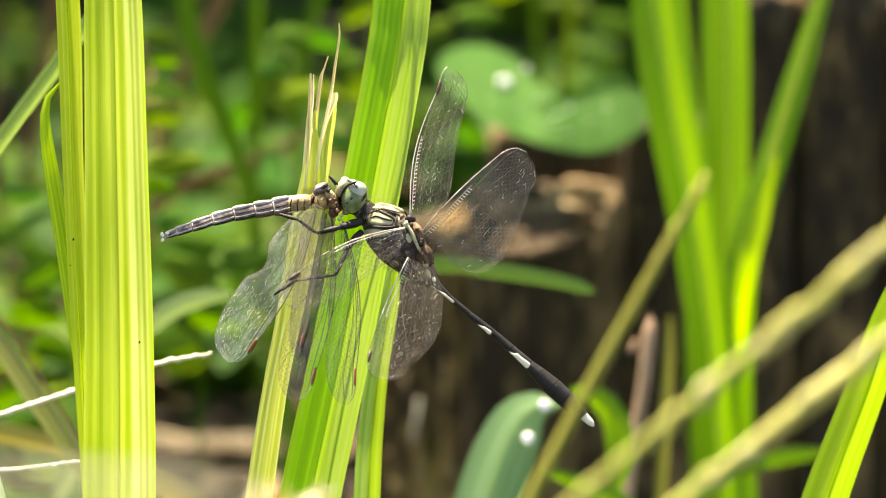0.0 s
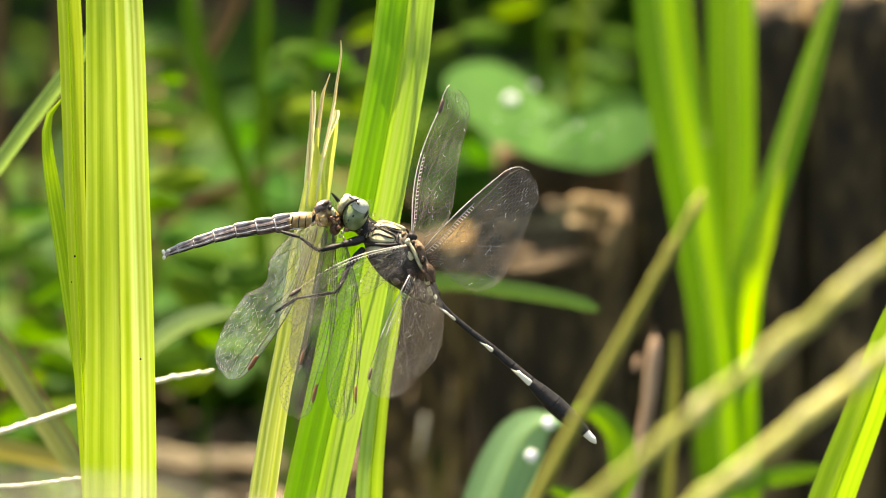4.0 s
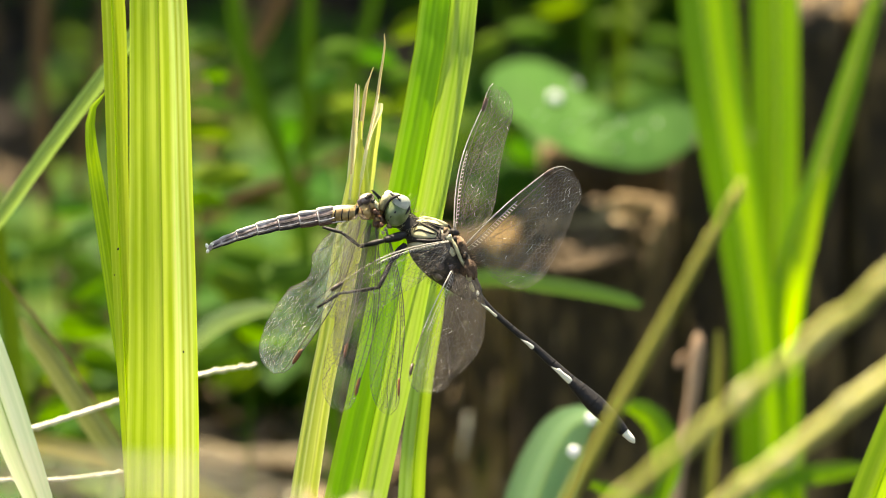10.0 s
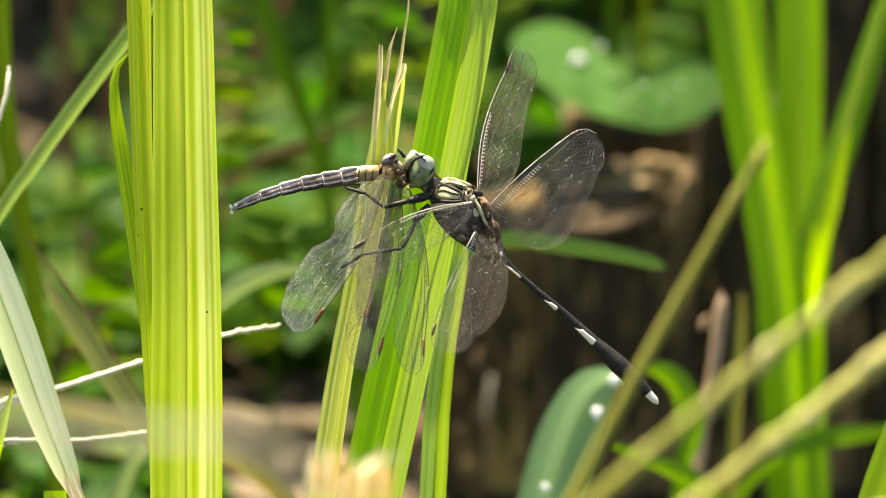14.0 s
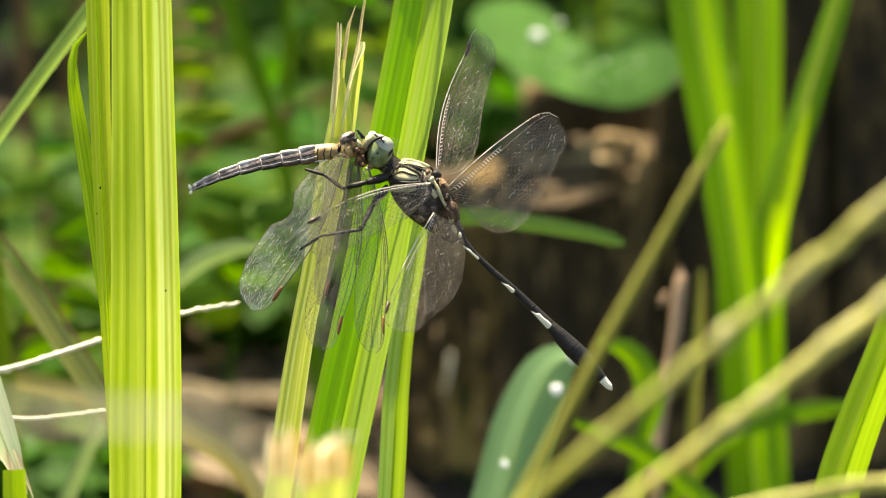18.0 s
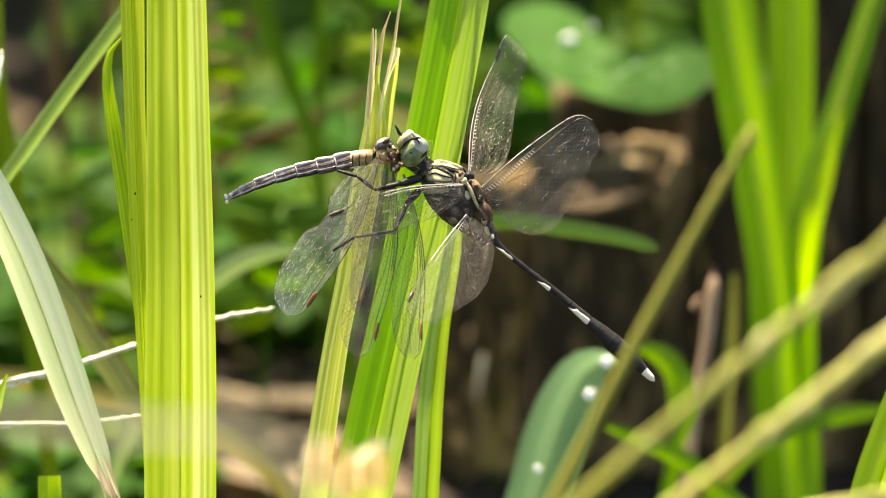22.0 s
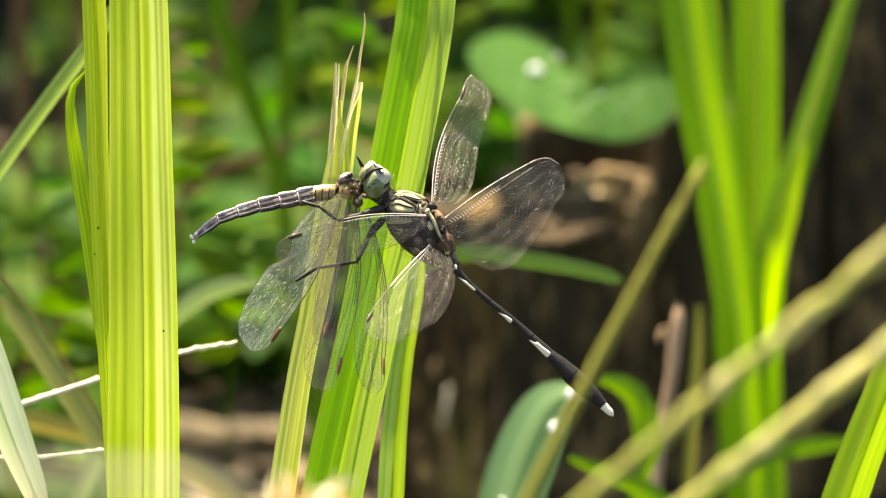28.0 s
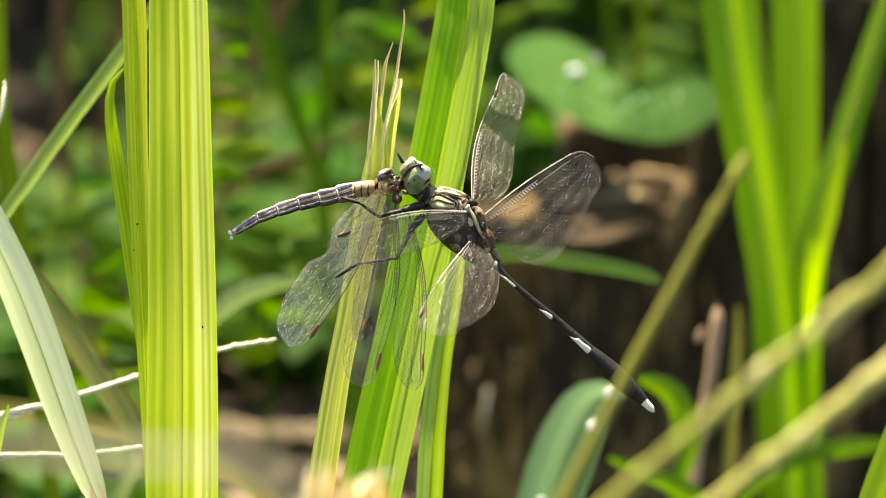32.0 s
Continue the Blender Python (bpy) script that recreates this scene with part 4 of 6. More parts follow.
def herb(place, height, sprays, leaves, seed, lean=(0, 0), big=0):
    """A low plant: thin stalks carrying pairs of small oval leaves."""
    rnd = random.Random(seed)
    root = thing("low_herb", place, "low herb with small oval green leaves on thin stalks", "herb", "low herbs on the soil")
    for s in range(sprays):
        a = rnd.uniform(0, 6.28)
        reach = height * rnd.uniform(0.25, 0.7)
        top = Vector((math.cos(a) * reach + lean[0], math.sin(a) * reach + lean[1], height * rnd.uniform(0.65, 1.05)))
        mid = Vector((top.x * 0.35, top.y * 0.35, top.z * 0.6))
        line = [Vector(p[:3]) for p in smooth_line([(0, 0, -0.002), tuple(mid), tuple(top)], 9)]
        bm = bmesh.new()
        tube(bm, [place + p for p in line], [0.0006 - 0.0004 * i / 8 for i in range(9)], 5)
        stalk = part("stalk", bm, HERB, root)
        for i in range(leaves):
            f = 0.35 + 0.65 * (i // 2 + 0.5) / max(1, leaves // 2)
            j = min(8, int(f * 8))
            ob = new("leaf", LEAVES[(rnd.randrange(4) + big) % 4])
            ob.parent = stalk
            az = a + (1.35 if i % 2 else -1.35) * (1 - 0.5 * f) + rnd.uniform(-0.4, 0.4)
            ob.location = line[j]
            ob.rotation_euler = (rnd.uniform(-0.5, 0.5), rnd.uniform(-0.35, 0.45), az)
            k = rnd.uniform(0.8, 1.35)
            ob.scale = (k, k, k)
    return root


def on_ground(x, y, d):
    """A place of the ground seen on the line through (x, y) of the board."""
    eye = PERCH - AWAY * 1.5
    way = (at(x, y, d) - eye)
    s = -eye.z / way.z
    p = eye + way * s
    return Vector((p.x, p.y, ground_height(p.x, p.y)))


rnd = random.Random(12)
spots = []
for gx, gy, h in ((40, 640, 0.030), (-60, 560, 0.032), (110, 560, 0.03), (300, 420, 0.032), (440, 430, 0.034), (380, 330, 0.034),
                  (310, 250, 0.036), (560, 300, 0.03), (500, 180, 0.034), (20, 780, 0.022), (-120, 700, 0.026), (80, 860, 0.02), (600, 160, 0.032), (680, 330, 0.028),
                  (350, 120, 0.034), (60, 480, 0.026), (-100, 420, 0.03), (740, 180, 0.03), (860, 30, 0.034), (980, 20, 0.034),
                  (1060, 60, 0.036), (430, 20, 0.036), (-40, 920, 0.02)):
    p = on_ground(gx, gy + h * 8500, 300)
    herb(p, h, 6, 8, rnd.randrange(9999), big=rnd.randrange(2))
for i in range(34):
    gx, gy = (rnd.uniform(140, 480) if i % 2 else rnd.uniform(-160, 240), rnd.uniform(460, 640) if i % 2 == 0 else rnd.uniform(150, 520)) if i < 24 else (rnd.uniform(600, 1150), rnd.uniform(-160, 120))
    herb(on_ground(gx, gy, 300), rnd.uniform(0.018, 0.032), 5, 8, rnd.randrange(9999), big=rnd.randrange(2))



def weed_bank():
    """The tall growth at the back: leafy stems among dry brown ones, shading the soil before them."""
    r = random.Random(5)
    sets = {"tall_weeds": ([], []), "dry_weeds": ([], [])}
    for i in range(420):
        x, y = r.uniform(-0.55, 0.45), r.uniform(0.50, 0.82)
        dry = r.random() < 0.45
        verts, faces = sets["dry_weeds" if dry else "tall_weeds"]
        h = r.uniform(0.18, 0.46)
        lean = Vector((r.uniform(-0.10, 0.10), r.uniform(-0.10, 0.06), 0)) * (1.6 if dry else 1.0)
        foot = Vector((x, y, -0.003))
        for k in range(5):
            f0, f1 = k / 5, (k + 1) / 5
            p, q = foot + Vector((0, 0, h * f0)) + lean * f0 * f0, foot + Vector((0, 0, h * f1)) + lean * f1 * f1
            w = 0.0022 if dry else 0.0011
            n = len(verts)
            verts += [tuple(p + Vector((-w, 0, 0))), tuple(p + Vector((w, 0, 0))), tuple(q + Vector((w, 0, 0))), tuple(q + Vector((-w, 0, 0)))]
            faces.append((n, n + 1, n + 2, n + 3))
        for k in range(9 if dry else 15):
            f = r.uniform(0.08, 1.0)
            p = foot + Vector((0, 0, h * f)) + lean * f * f
            a, t = r.uniform(0, 6.283), r.uniform(-0.9, 0.1) if dry else r.uniform(-0.5, 0.6)
            ln, wd = r.uniform(0.018, 0.045), r.uniform(0.006, 0.016)
            u = Vector((math.cos(a) * math.cos(t), math.sin(a) * math.cos(t), math.sin(t)))
            s = Vector((-math.sin(a), math.cos(a), r.uniform(-0.5, 0.5))).normalized() * wd
            n = len(verts)
            verts += [tuple(p), tuple(p + u * ln * 0.35 + s * 0.5), tuple(p + u * ln), tuple(p + u * ln * 0.35 - s * 0.5), tuple(p + u * ln * 0.75 + s * 0.32), tuple(p + u * ln * 0.75 - s * 0.32)]
            faces += [(n, n + 1, n + 4, n + 2), (n, n + 2, n + 5, n + 3)]
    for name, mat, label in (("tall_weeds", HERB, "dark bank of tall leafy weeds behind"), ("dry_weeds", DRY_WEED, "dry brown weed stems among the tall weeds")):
        me = bpy.data.meshes.new(name)
        me.from_pydata(sets[name][0], [], sets[name][1])
        me.materials.append(mat)
        tagged(new(name, me), label, "weeds", "", "stuff")


weed_bank()

# a rotten piece of wood and fallen leaves, twigs and crumbs of soil
for (x0, y0), (x1, y1), rr, seed in (((230, 778), (500, 762), 0.0036, 3), ((330, 900), (640, 868), 0.004, 5), ((300, 672), (450, 654), 0.0042, 7), ((200, 716), (470, 704), 0.0026, 9), ((280, 812), (560, 800), 0.0028, 13)):
    p, q = on_ground(x0, y0, 300), on_ground(x1, y1, 300)
    bm = bmesh.new()
    tube(bm, [p.lerp(q, f) + Vector((0, 0.0015 * math.sin(f * 7 + seed), 0.002)) for f in (0, 0.15, 0.35, 0.55, 0.75, 0.9, 1)], [rr * g for g in (0.5, 0.95, 1.0, 0.9, 1.0, 0.8, 0.3)], 10, None, 0.8)
    for v in bm.verts:
        v.co.z += 0.0016 * noise.noise(v.co * 260)
    tagged(part("rotten_branch", bm, LOG, None, "", p), "brown rotten branch lying on the soil", "branch", "rotten branches")
p, q = on_ground(150, 872, 300), on_ground(600, 850, 300)
bm = bmesh.new()
line = [p.lerp(q, f) + Vector((0, 0.002 * math.sin(f * 5), 0.003 + 0.001 * math.sin(f * 11))) for f in (0, 0.1, 0.25, 0.4, 0.55, 0.7, 0.85, 1)]
tube(bm, line, [0.004, 0.0066, 0.0074, 0.0070, 0.0072, 0.0064, 0.005, 0.002], 14, None, 0.8)
for v in bm.verts:
    v.co.z += 0.0012 * noise.noise(v.co * 240)
rotten = part("rotten_log", bm, PALE_LOG, None, "", p)
tagged(rotten, "pale brown rotten piece of wood lying on the soil", "wood")
for i in range(7):
    f = rnd.uniform(0.05, 0.9)
    s0 = p.lerp(q, f) + Vector((0, -0.004, 0.008))
    bm = bmesh.new()
    tube(bm, [s0, s0 + Vector((rnd.uniform(0.006, 0.014), rnd.uniform(-0.001, 0.001), rnd.uniform(-0.002, 0.001)))], [0.0011, 0.0004], 6)
    part("splinter", bm, BARK, rotten)
LITTER = []
for ln, wd in ((0.022, 0.011), (0.03, 0.008), (0.016, 0.012)):
    bm = leaf_shape(ln, wd, 8, 0.4)
    me = bpy.data.meshes.new("fallen_leaf")
    bm.to_mesh(me)
    bm.free()
    me.materials.append(DEADLEAF)
    LITTER.append(me)
for i in range(60):
    gx, gy = rnd.uniform(-150, 760), rnd.uniform(150, 1000)
    if i < 12:
        gx, gy = rnd.uniform(240, 640), rnd.uniform(620, 960)
    p = on_ground(gx, gy, 300)
    ob = tagged(new("fallen_leaf", LITTER[i % 3]), "dry curled brown leaf lying on the soil", "fallen leaf", "fallen leaves")
    ob.location = p + Vector((0, 0, 0.003))
    ob.rotation_euler = (rnd.uniform(-0.3, 0.3), rnd.uniform(-0.3, 0.2), rnd.uniform(0, 6.28))
for i in range(16):
    gx, gy = (rnd.uniform(250, 620), rnd.uniform(640, 900)) if i < 8 else (rnd.uniform(-100, 700), rnd.uniform(50, 700))
    p = on_ground(gx, gy, 300)
    a = rnd.uniform(-0.5, 0.5) + (1.2 if i % 3 == 0 else 0)
    ln = rnd.uniform(0.02, 0.05)
    bm = bmesh.new()
    pts = [p + Vector((math.cos(a) * ln * (f - 0.5), math.sin(a) * ln * (f - 0.5), 0.003 + 0.004 * f + 0.001 * math.sin(f * 9 + i))) for f in (0, 0.25, 0.5, 0.75, 1)]
    tube(bm, pts, [0.0012, 0.0012, 0.001, 0.0009, 0.0006], 7)
    tagged(part("twig", bm, BARK if i % 2 else BROWN_STEM, None, "", pts[0]), "dry brown twig lying on the soil", "twig", "twigs")
verts, faces = [], []
for i in range(2600):
    gx, gy = rnd.uniform(-300, 1700), rnd.uniform(-100, 1050)
    p = on_ground(gx, gy, 300)
    r = rnd.uniform(0.0006, 0.0024)
    b = len(verts)
    for q in ((1, 0, 0), (0, 1, 0), (-1, 0, 0), (0, -1, 0), (0, 0, 1), (0, 0, -1)):
        verts.append(tuple(p + Vector(q) * r * rnd.uniform(0.7, 1.3) + Vector((0, 0, r * 0.4))))
    faces += [(b, b + 1, b + 4), (b + 1, b + 2, b + 4), (b + 2, b + 3, b + 4), (b + 3, b, b + 4), (b + 1, b, b + 5), (b + 2, b + 1, b + 5), (b + 3, b + 2, b + 5), (b, b + 3, b + 5)]
me = bpy.data.meshes.new("soil_crumbs")
me.from_pydata(verts, [], faces)
me.materials.append(SOIL)
tagged(new("soil_crumbs", me), "small dark crumbs of soil", "soil", "", "stuff")


for i in range(12):
    x, y = rnd.uniform(-60, 700), rnd.uniform(60, 520)
    p = on_ground(x, y + 180, 300)
    a = rnd.uniform(-1.2, 1.2)
    h, reach = rnd.uniform(0.03, 0.075), rnd.uniform(0.02, 0.05)
    bm = bmesh.new()
    pts = [p + Vector((math.sin(a) * reach * f, 0.01 * f, h * f - 0.002 - 0.012 * f * f)) for f in (0, 0.3, 0.6, 1.0)]
    tube(bm, pts, [0.0009, 0.0008, 0.0006, 0.0004], 6)
    tagged(part("dry_stem", bm, STRAW if i % 2 else DEADLEAF, None, "", p), "thin dry stem among the low herbs", "stem", "dry stems")


def broad_leaf():
    """A two-lobed leaf held level behind the stakes' front, drops on it."""
    root = thing("broad_leaf_plant", on_ground(980, 330, 300), "broad matt green heart-shaped leaf with bright drops, on a stalk", "leaf")
    d = 196
    bm = bmesh.new()
    uvl = bm.loops.layers.uv.new("UVMap")
    c = Vector((0, 0, 0))
    n, m = 44, 6
    outline = smooth_line([(945, 140, 0), (905, 98, 0), (842, 78, 0), (790, 92, 0), (772, 122, 0), (800, 165, 0), (850, 205, 0), (905, 236, 0), (970, 258, 0), (1040, 270, 0),
                           (1100, 256, 0), (1140, 222, 0), (1146, 180, 0), (1112, 152, 0), (1060, 148, 0), (1010, 160, 0), (975, 158, 0), (945, 140, 0)], n + 1)[:-1]
    mid = (960, 196)
    rings = []
    for j in range(1, m + 1):
        f = j / m
        ring = []
        for i, p in enumerate(outline):
            x, y = mid[0] + (p[0] - mid[0]) * f, mid[1] + (p[1] - mid[1]) * f
            lift = 3.5 * f * f * math.sin(i / n * 12.56) + 2 * noise.noise(Vector((x * 0.02, y * 0.02, 1)))
            ring.append((bm.verts.new(at(x, y, d - (y - 180) * 0.16 + lift)), x / 300, y / 60))
        rings.append(ring)
    v0 = bm.verts.new(at(mid[0], mid[1], d - 2))
    for i in range(n):
        f = bm.faces.new((v0, rings[0][i][0], rings[0][(i + 1) % n][0]))
    for r, q in zip(rings, rings[1:]):
        for i in range(n):
            four = (r[i], q[i], q[(i + 1) % n], r[(i + 1) % n])
            f = bm.faces.new([v[0] for v in four])
            for loop, v in zip(f.loops, four):
                loop[uvl].uv = (v[1], v[2])
    part("leaf_blade", bm, BROAD, root)
    bm = bmesh.new()
    tube(bm, [root.location - Vector((0, 0, 0.003)), root.location * 0.5 + at(960, 200, d) * 0.5 + Vector((0.004, 0.004, 0)), at(960, 198, d + 1)], [0.0014, 0.0012, 0.001], 8)
    part("leaf_stalk", bm, HERB_LIGHT, root)
    for x, y, r in ((893, 146, 15), (932, 122, 6), (985, 205, 4), (1010, 190, 4), (950, 176, 3.5), (970, 224, 3), (1046, 214, 3), (920, 196, 3), (1074, 190, 3.5), (868, 176, 3), (1004, 236, 2.5)):
        part("water_drop", blob((x, y, d - (y - 180) * 0.16 - 1.2), r, r * 0.8, r * 0.6, 0, 0.05, 14), WATER, root, "bright round water drop")
    return root


broad_leaf()
# green blades and dry stems behind, soft with distance
for rows, mt, label in (([(318, -200, 170, 20), (326, 0, 170, 30), (352, 100, 170, 34), (392, 210, 170, 32), (428, 300, 170, 26), (452, 420, 170, 22)], HERB_MID, "olive-green grass blade bending far behind"),
                        ([(430, -260, 215, 10), (404, -40, 215, 26), (352, 70, 215, 24), (318, 140, 215, 20), (284, 260, 215, 16), (260, 420, 215, 14)], DRY_WEED, "pale brown dry stem leaning far behind"),
                        ([(560, 225, 200, 6), (500, 262, 200, 20), (430, 292, 200, 22), (352, 316, 200, 20), (290, 360, 200, 16)], DRY_WEED, "dry brown stem lying aslant far behind"),
                        ([(462, -200, 205, 12), (452, 0, 205, 26), (448, 180, 205, 24), (450, 360, 205, 20), (474, 520, 205, 16), (486, 680, 205, 14)], HERB_MID, "dull green grass stem far behind"),
                        ([(610, -260, 230, 8), (566, -20, 230, 20), (532, 120, 230, 22), (528, 320, 230, 20), (556, 520, 230, 16), (570, 700, 230, 14)], HERB_MID, "dull green grass stem far behind"),
                        ([(1010, -300, 250, 12), (1008, 0, 250, 22), (1000, 130, 250, 22), (996, 300, 250, 18)], HERB_LIGHT, "slender grass blade far behind"),
                        ([(930, -300, 290, 10), (948, 0, 290, 18), (956, 160, 290, 18)], HERB_MID, "slender grass blade far behind"),
                        ([(-10, -200, 240, 16), (-22, 60, 240, 26), (-14, 260, 240, 22), (10, 420, 240, 18)], DRY_WEED, "dry brown stem far behind"),
                        ([(120, -200, 260, 16), (86, 60, 260, 26), (52, 260, 260, 22), (40, 420, 260, 18)], DRY_WEED, "dry brown stem far behind")):
    blade("background_blade", rows, mt, label, group="far grass blades", n=24, cols=5, fold=0.3, root=True, waver=0.02)


def leafy_weed(stalk, d, leaves, seed, label="leafy green weed with oval leaves on a thin stalk"):
    """A taller weed behind the grass: a thin stalk rising from the soil, each oval leaf on a short stem of its own."""
    r = random.Random(seed)
    foot = ground_row(d)
    line = list(stalk) + [(stalk[-1][0] + r.uniform(-20, 20), foot + 10)]
    base = at(line[-1][0], foot, d)
    root = thing("leafy_weed", base, label, "weed", "leafy weeds")
    part("stalk", board_tube([(x, y, d, 2.8 if i else 1.6) for i, (x, y) in enumerate(line)], 20, 6), HERB_MID, root)
    for x, y, ln, wd, turn, mat in leaves:
        a, dd = radians(turn), d + r.uniform(-9, 9)
        ux, uy = math.cos(a), math.sin(a)
        rows = [(x + ux * ln * f, y + uy * ln * f + ln * 0.16 * f * f, dd + 5 * f, max(2.0, wd * g)) for f, g in
                ((-0.5, 0.05), (-0.42, 0.5), (-0.2, 0.94), (0.05, 1.0), (0.28, 0.72), (0.43, 0.34), (0.5, 0.04))]
        leaf = part("leaf", blade_mesh(rows, 16, 7, r.uniform(0.1, 0.5), 0.8, turn=r.uniform(-25, 25), waver=0.03, seed=r.randrange(999)), mat, root)
        sx, sy = min(((p[0] + (q[0] - p[0]) * f, p[1] + (q[1] - p[1]) * f) for p, q in zip(line, line[1:]) for f in (0, 0.33, 0.67)), key=lambda p: math.hypot(p[0] - rows[0][0], p[1] - rows[0][1] - 30))
        part("leaf_stem", board_tube([(*rows[0][:3], 1.6), ((sx + rows[0][0]) / 2, (sy + rows[0][1]) / 2 + 6, (d + dd) / 2, 1.8), (sx, sy, d, 2.2)], 8, 5), HERB_MID, leaf)
    return root


H, M, L, B, U = HERB, HERB_MID, HERB_LIGHT, HERB_SUNLIT, HERB_BLUE
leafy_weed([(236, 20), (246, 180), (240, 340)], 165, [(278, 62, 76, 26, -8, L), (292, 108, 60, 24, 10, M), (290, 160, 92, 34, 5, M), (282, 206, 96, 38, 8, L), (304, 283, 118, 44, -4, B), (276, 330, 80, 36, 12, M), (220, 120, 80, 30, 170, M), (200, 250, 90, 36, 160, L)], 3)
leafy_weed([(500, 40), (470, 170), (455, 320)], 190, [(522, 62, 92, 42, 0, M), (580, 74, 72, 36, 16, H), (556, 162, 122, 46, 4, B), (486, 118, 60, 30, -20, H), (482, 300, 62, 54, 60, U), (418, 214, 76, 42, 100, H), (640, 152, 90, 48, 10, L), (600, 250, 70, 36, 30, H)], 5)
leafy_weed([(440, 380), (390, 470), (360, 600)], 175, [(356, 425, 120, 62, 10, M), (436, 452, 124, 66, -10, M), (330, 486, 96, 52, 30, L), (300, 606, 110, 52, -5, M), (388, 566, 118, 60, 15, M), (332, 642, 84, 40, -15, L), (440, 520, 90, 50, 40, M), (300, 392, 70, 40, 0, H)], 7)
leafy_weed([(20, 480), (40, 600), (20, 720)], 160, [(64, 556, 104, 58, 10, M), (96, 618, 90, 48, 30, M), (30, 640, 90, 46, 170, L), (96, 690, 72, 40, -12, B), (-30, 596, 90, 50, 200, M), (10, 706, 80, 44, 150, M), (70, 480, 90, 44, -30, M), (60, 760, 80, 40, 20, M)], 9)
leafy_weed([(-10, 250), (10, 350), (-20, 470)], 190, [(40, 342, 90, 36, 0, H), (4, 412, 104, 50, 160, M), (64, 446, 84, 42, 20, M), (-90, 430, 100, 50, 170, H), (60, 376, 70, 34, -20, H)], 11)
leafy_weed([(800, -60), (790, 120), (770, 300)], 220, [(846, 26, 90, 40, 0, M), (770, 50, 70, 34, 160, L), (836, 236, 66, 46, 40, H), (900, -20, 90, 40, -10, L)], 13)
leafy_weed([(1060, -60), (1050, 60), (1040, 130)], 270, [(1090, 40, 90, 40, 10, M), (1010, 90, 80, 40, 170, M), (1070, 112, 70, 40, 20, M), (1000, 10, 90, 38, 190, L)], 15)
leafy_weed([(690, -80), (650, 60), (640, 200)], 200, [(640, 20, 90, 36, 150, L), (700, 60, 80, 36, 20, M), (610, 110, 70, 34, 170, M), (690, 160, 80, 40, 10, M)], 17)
blade("background_blade", [(410, 522, 120, 10), (360, 526, 120, 30), (300, 548, 120, 34), (240, 600, 120, 32), (200, 680, 120, 30)], PALE, "pale green blade bending low behind", n=24, cols=5, root=True)
for rows in ([(741, 702, 203, 2), (740, 718, 203, 6.5), (735, 750, 204, 7), (728, 790, 206, 3)], [(700, 850, 207, 2), (698, 862, 207, 7), (694, 880, 208, 3)], [(688, 792, 205, 1), (686, 800, 205, 4), (680, 806, 205, 1)], [(720, 655, 203, 2), (716, 680, 203, 6), (722, 700, 203, 2)],
             [(746, 826, 206, 2), (738, 846, 206, 6), (736, 866, 207, 2)], [(796, 815, 206, 2), (802, 840, 206, 5), (808, 866, 207, 2)], [(790, 640, 203, 2), (786, 700, 203, 4), (790, 740, 204, 2)], [(900, 560, 202, 2), (898, 590, 202, 4), (902, 612, 203, 2)]):
    ob = part("wood_chip", board_tube(rows, 10, 6, None, 0.3), SEED if rows[0][0] == 741 else TORN, None, "", at(*rows[-1][:3]))
    tagged(ob, "small pale splinter on a dark stake", "splinter")

# ---- blades close to the lens ----
hang_origin = at(-420, ground_row(-16), -16)
hanging = blade("bent_grass", [(78, 946, -16, 5), (62, 908, -16, 24), (44, 866, -16, 46), (2, 760, -16, 66), (-52, 610, -16, 74), (-110, 470, -16, 72), (-190, 330, -16, 64), (-300, 250, -16, 50), (-380, 420, -16, 40), (-420, 800, -16, 40)],
                blade_material("pale_dry_blade", (0.56, 0.70, 0.42), (0.78, 0.86, 0.64), (1.05, 1.05, 0.92), 0.62, 0.5, 7.0, dry=(1.25, 0.75, (0.80, 0.62, 0.54)), bands=[(0.0, 1.1), (0.3, 0.95), (0.47, 0.82), (0.53, 1.1), (1.0, 1.1)]), "pale green blade bent over, its tip withered and split",
                origin=hang_origin, n=60, cols=11, fold=0.35, ripple=0.7, root=True, turn=10, midrib=(0.03, PALE))
for rows in ([(90, 952, -16.4, 2), (80, 925, -16.4, 6), (68, 896, -16.4, 9), (56, 866, -16.4, 6)], [(60, 938, -16.4, 2), (54, 915, -16.4, 5), (47, 890, -16.4, 6), (42, 866, -16.4, 4)]):
    part("withered_tip", blade_mesh(rows, 16, 5, 0.4, waver=0.04), BLEACHED, hanging, "pinkish white withered tip")
blade("grass_blade", [(-20, 925, -20, 40), (-18, 960, -20, 42), (-20, 1050, -20, 42)], GREEN, "short cut green blade", n=16, cols=7, fold=0.3, root=True)
blade("grass_blade", [(-96, 745, -10, 4), (-112, 800, -10, 16), (-132, 880, -10, 24), (-150, 1000, -10, 26)], GREEN, "small pointed green grass blade", n=20, cols=5, fold=0.3, root=True)
blade("straw", [(-46, 545, 70, 8), (-30, 572, 70, 28), (2, 612, 70, 36), (54, 690, 70, 40), (118, 785, 70, 36), (200, 910, 70, 30)], DULL_STRAW, "wide dull dry blade leaning behind the stems", "straw", n=24, cols=7, root=True)
blade("straw", [(-80, 470, 66, 3), (-30, 530, 66, 5), (18, 588, 66, 6), (80, 680, 66, 6), (142, 780, 66, 6), (216, 905, 66, 6)], BROWN_BLADE, "thin brown straw leaning behind the stems", "straw", n=24, cols=5, root=True)
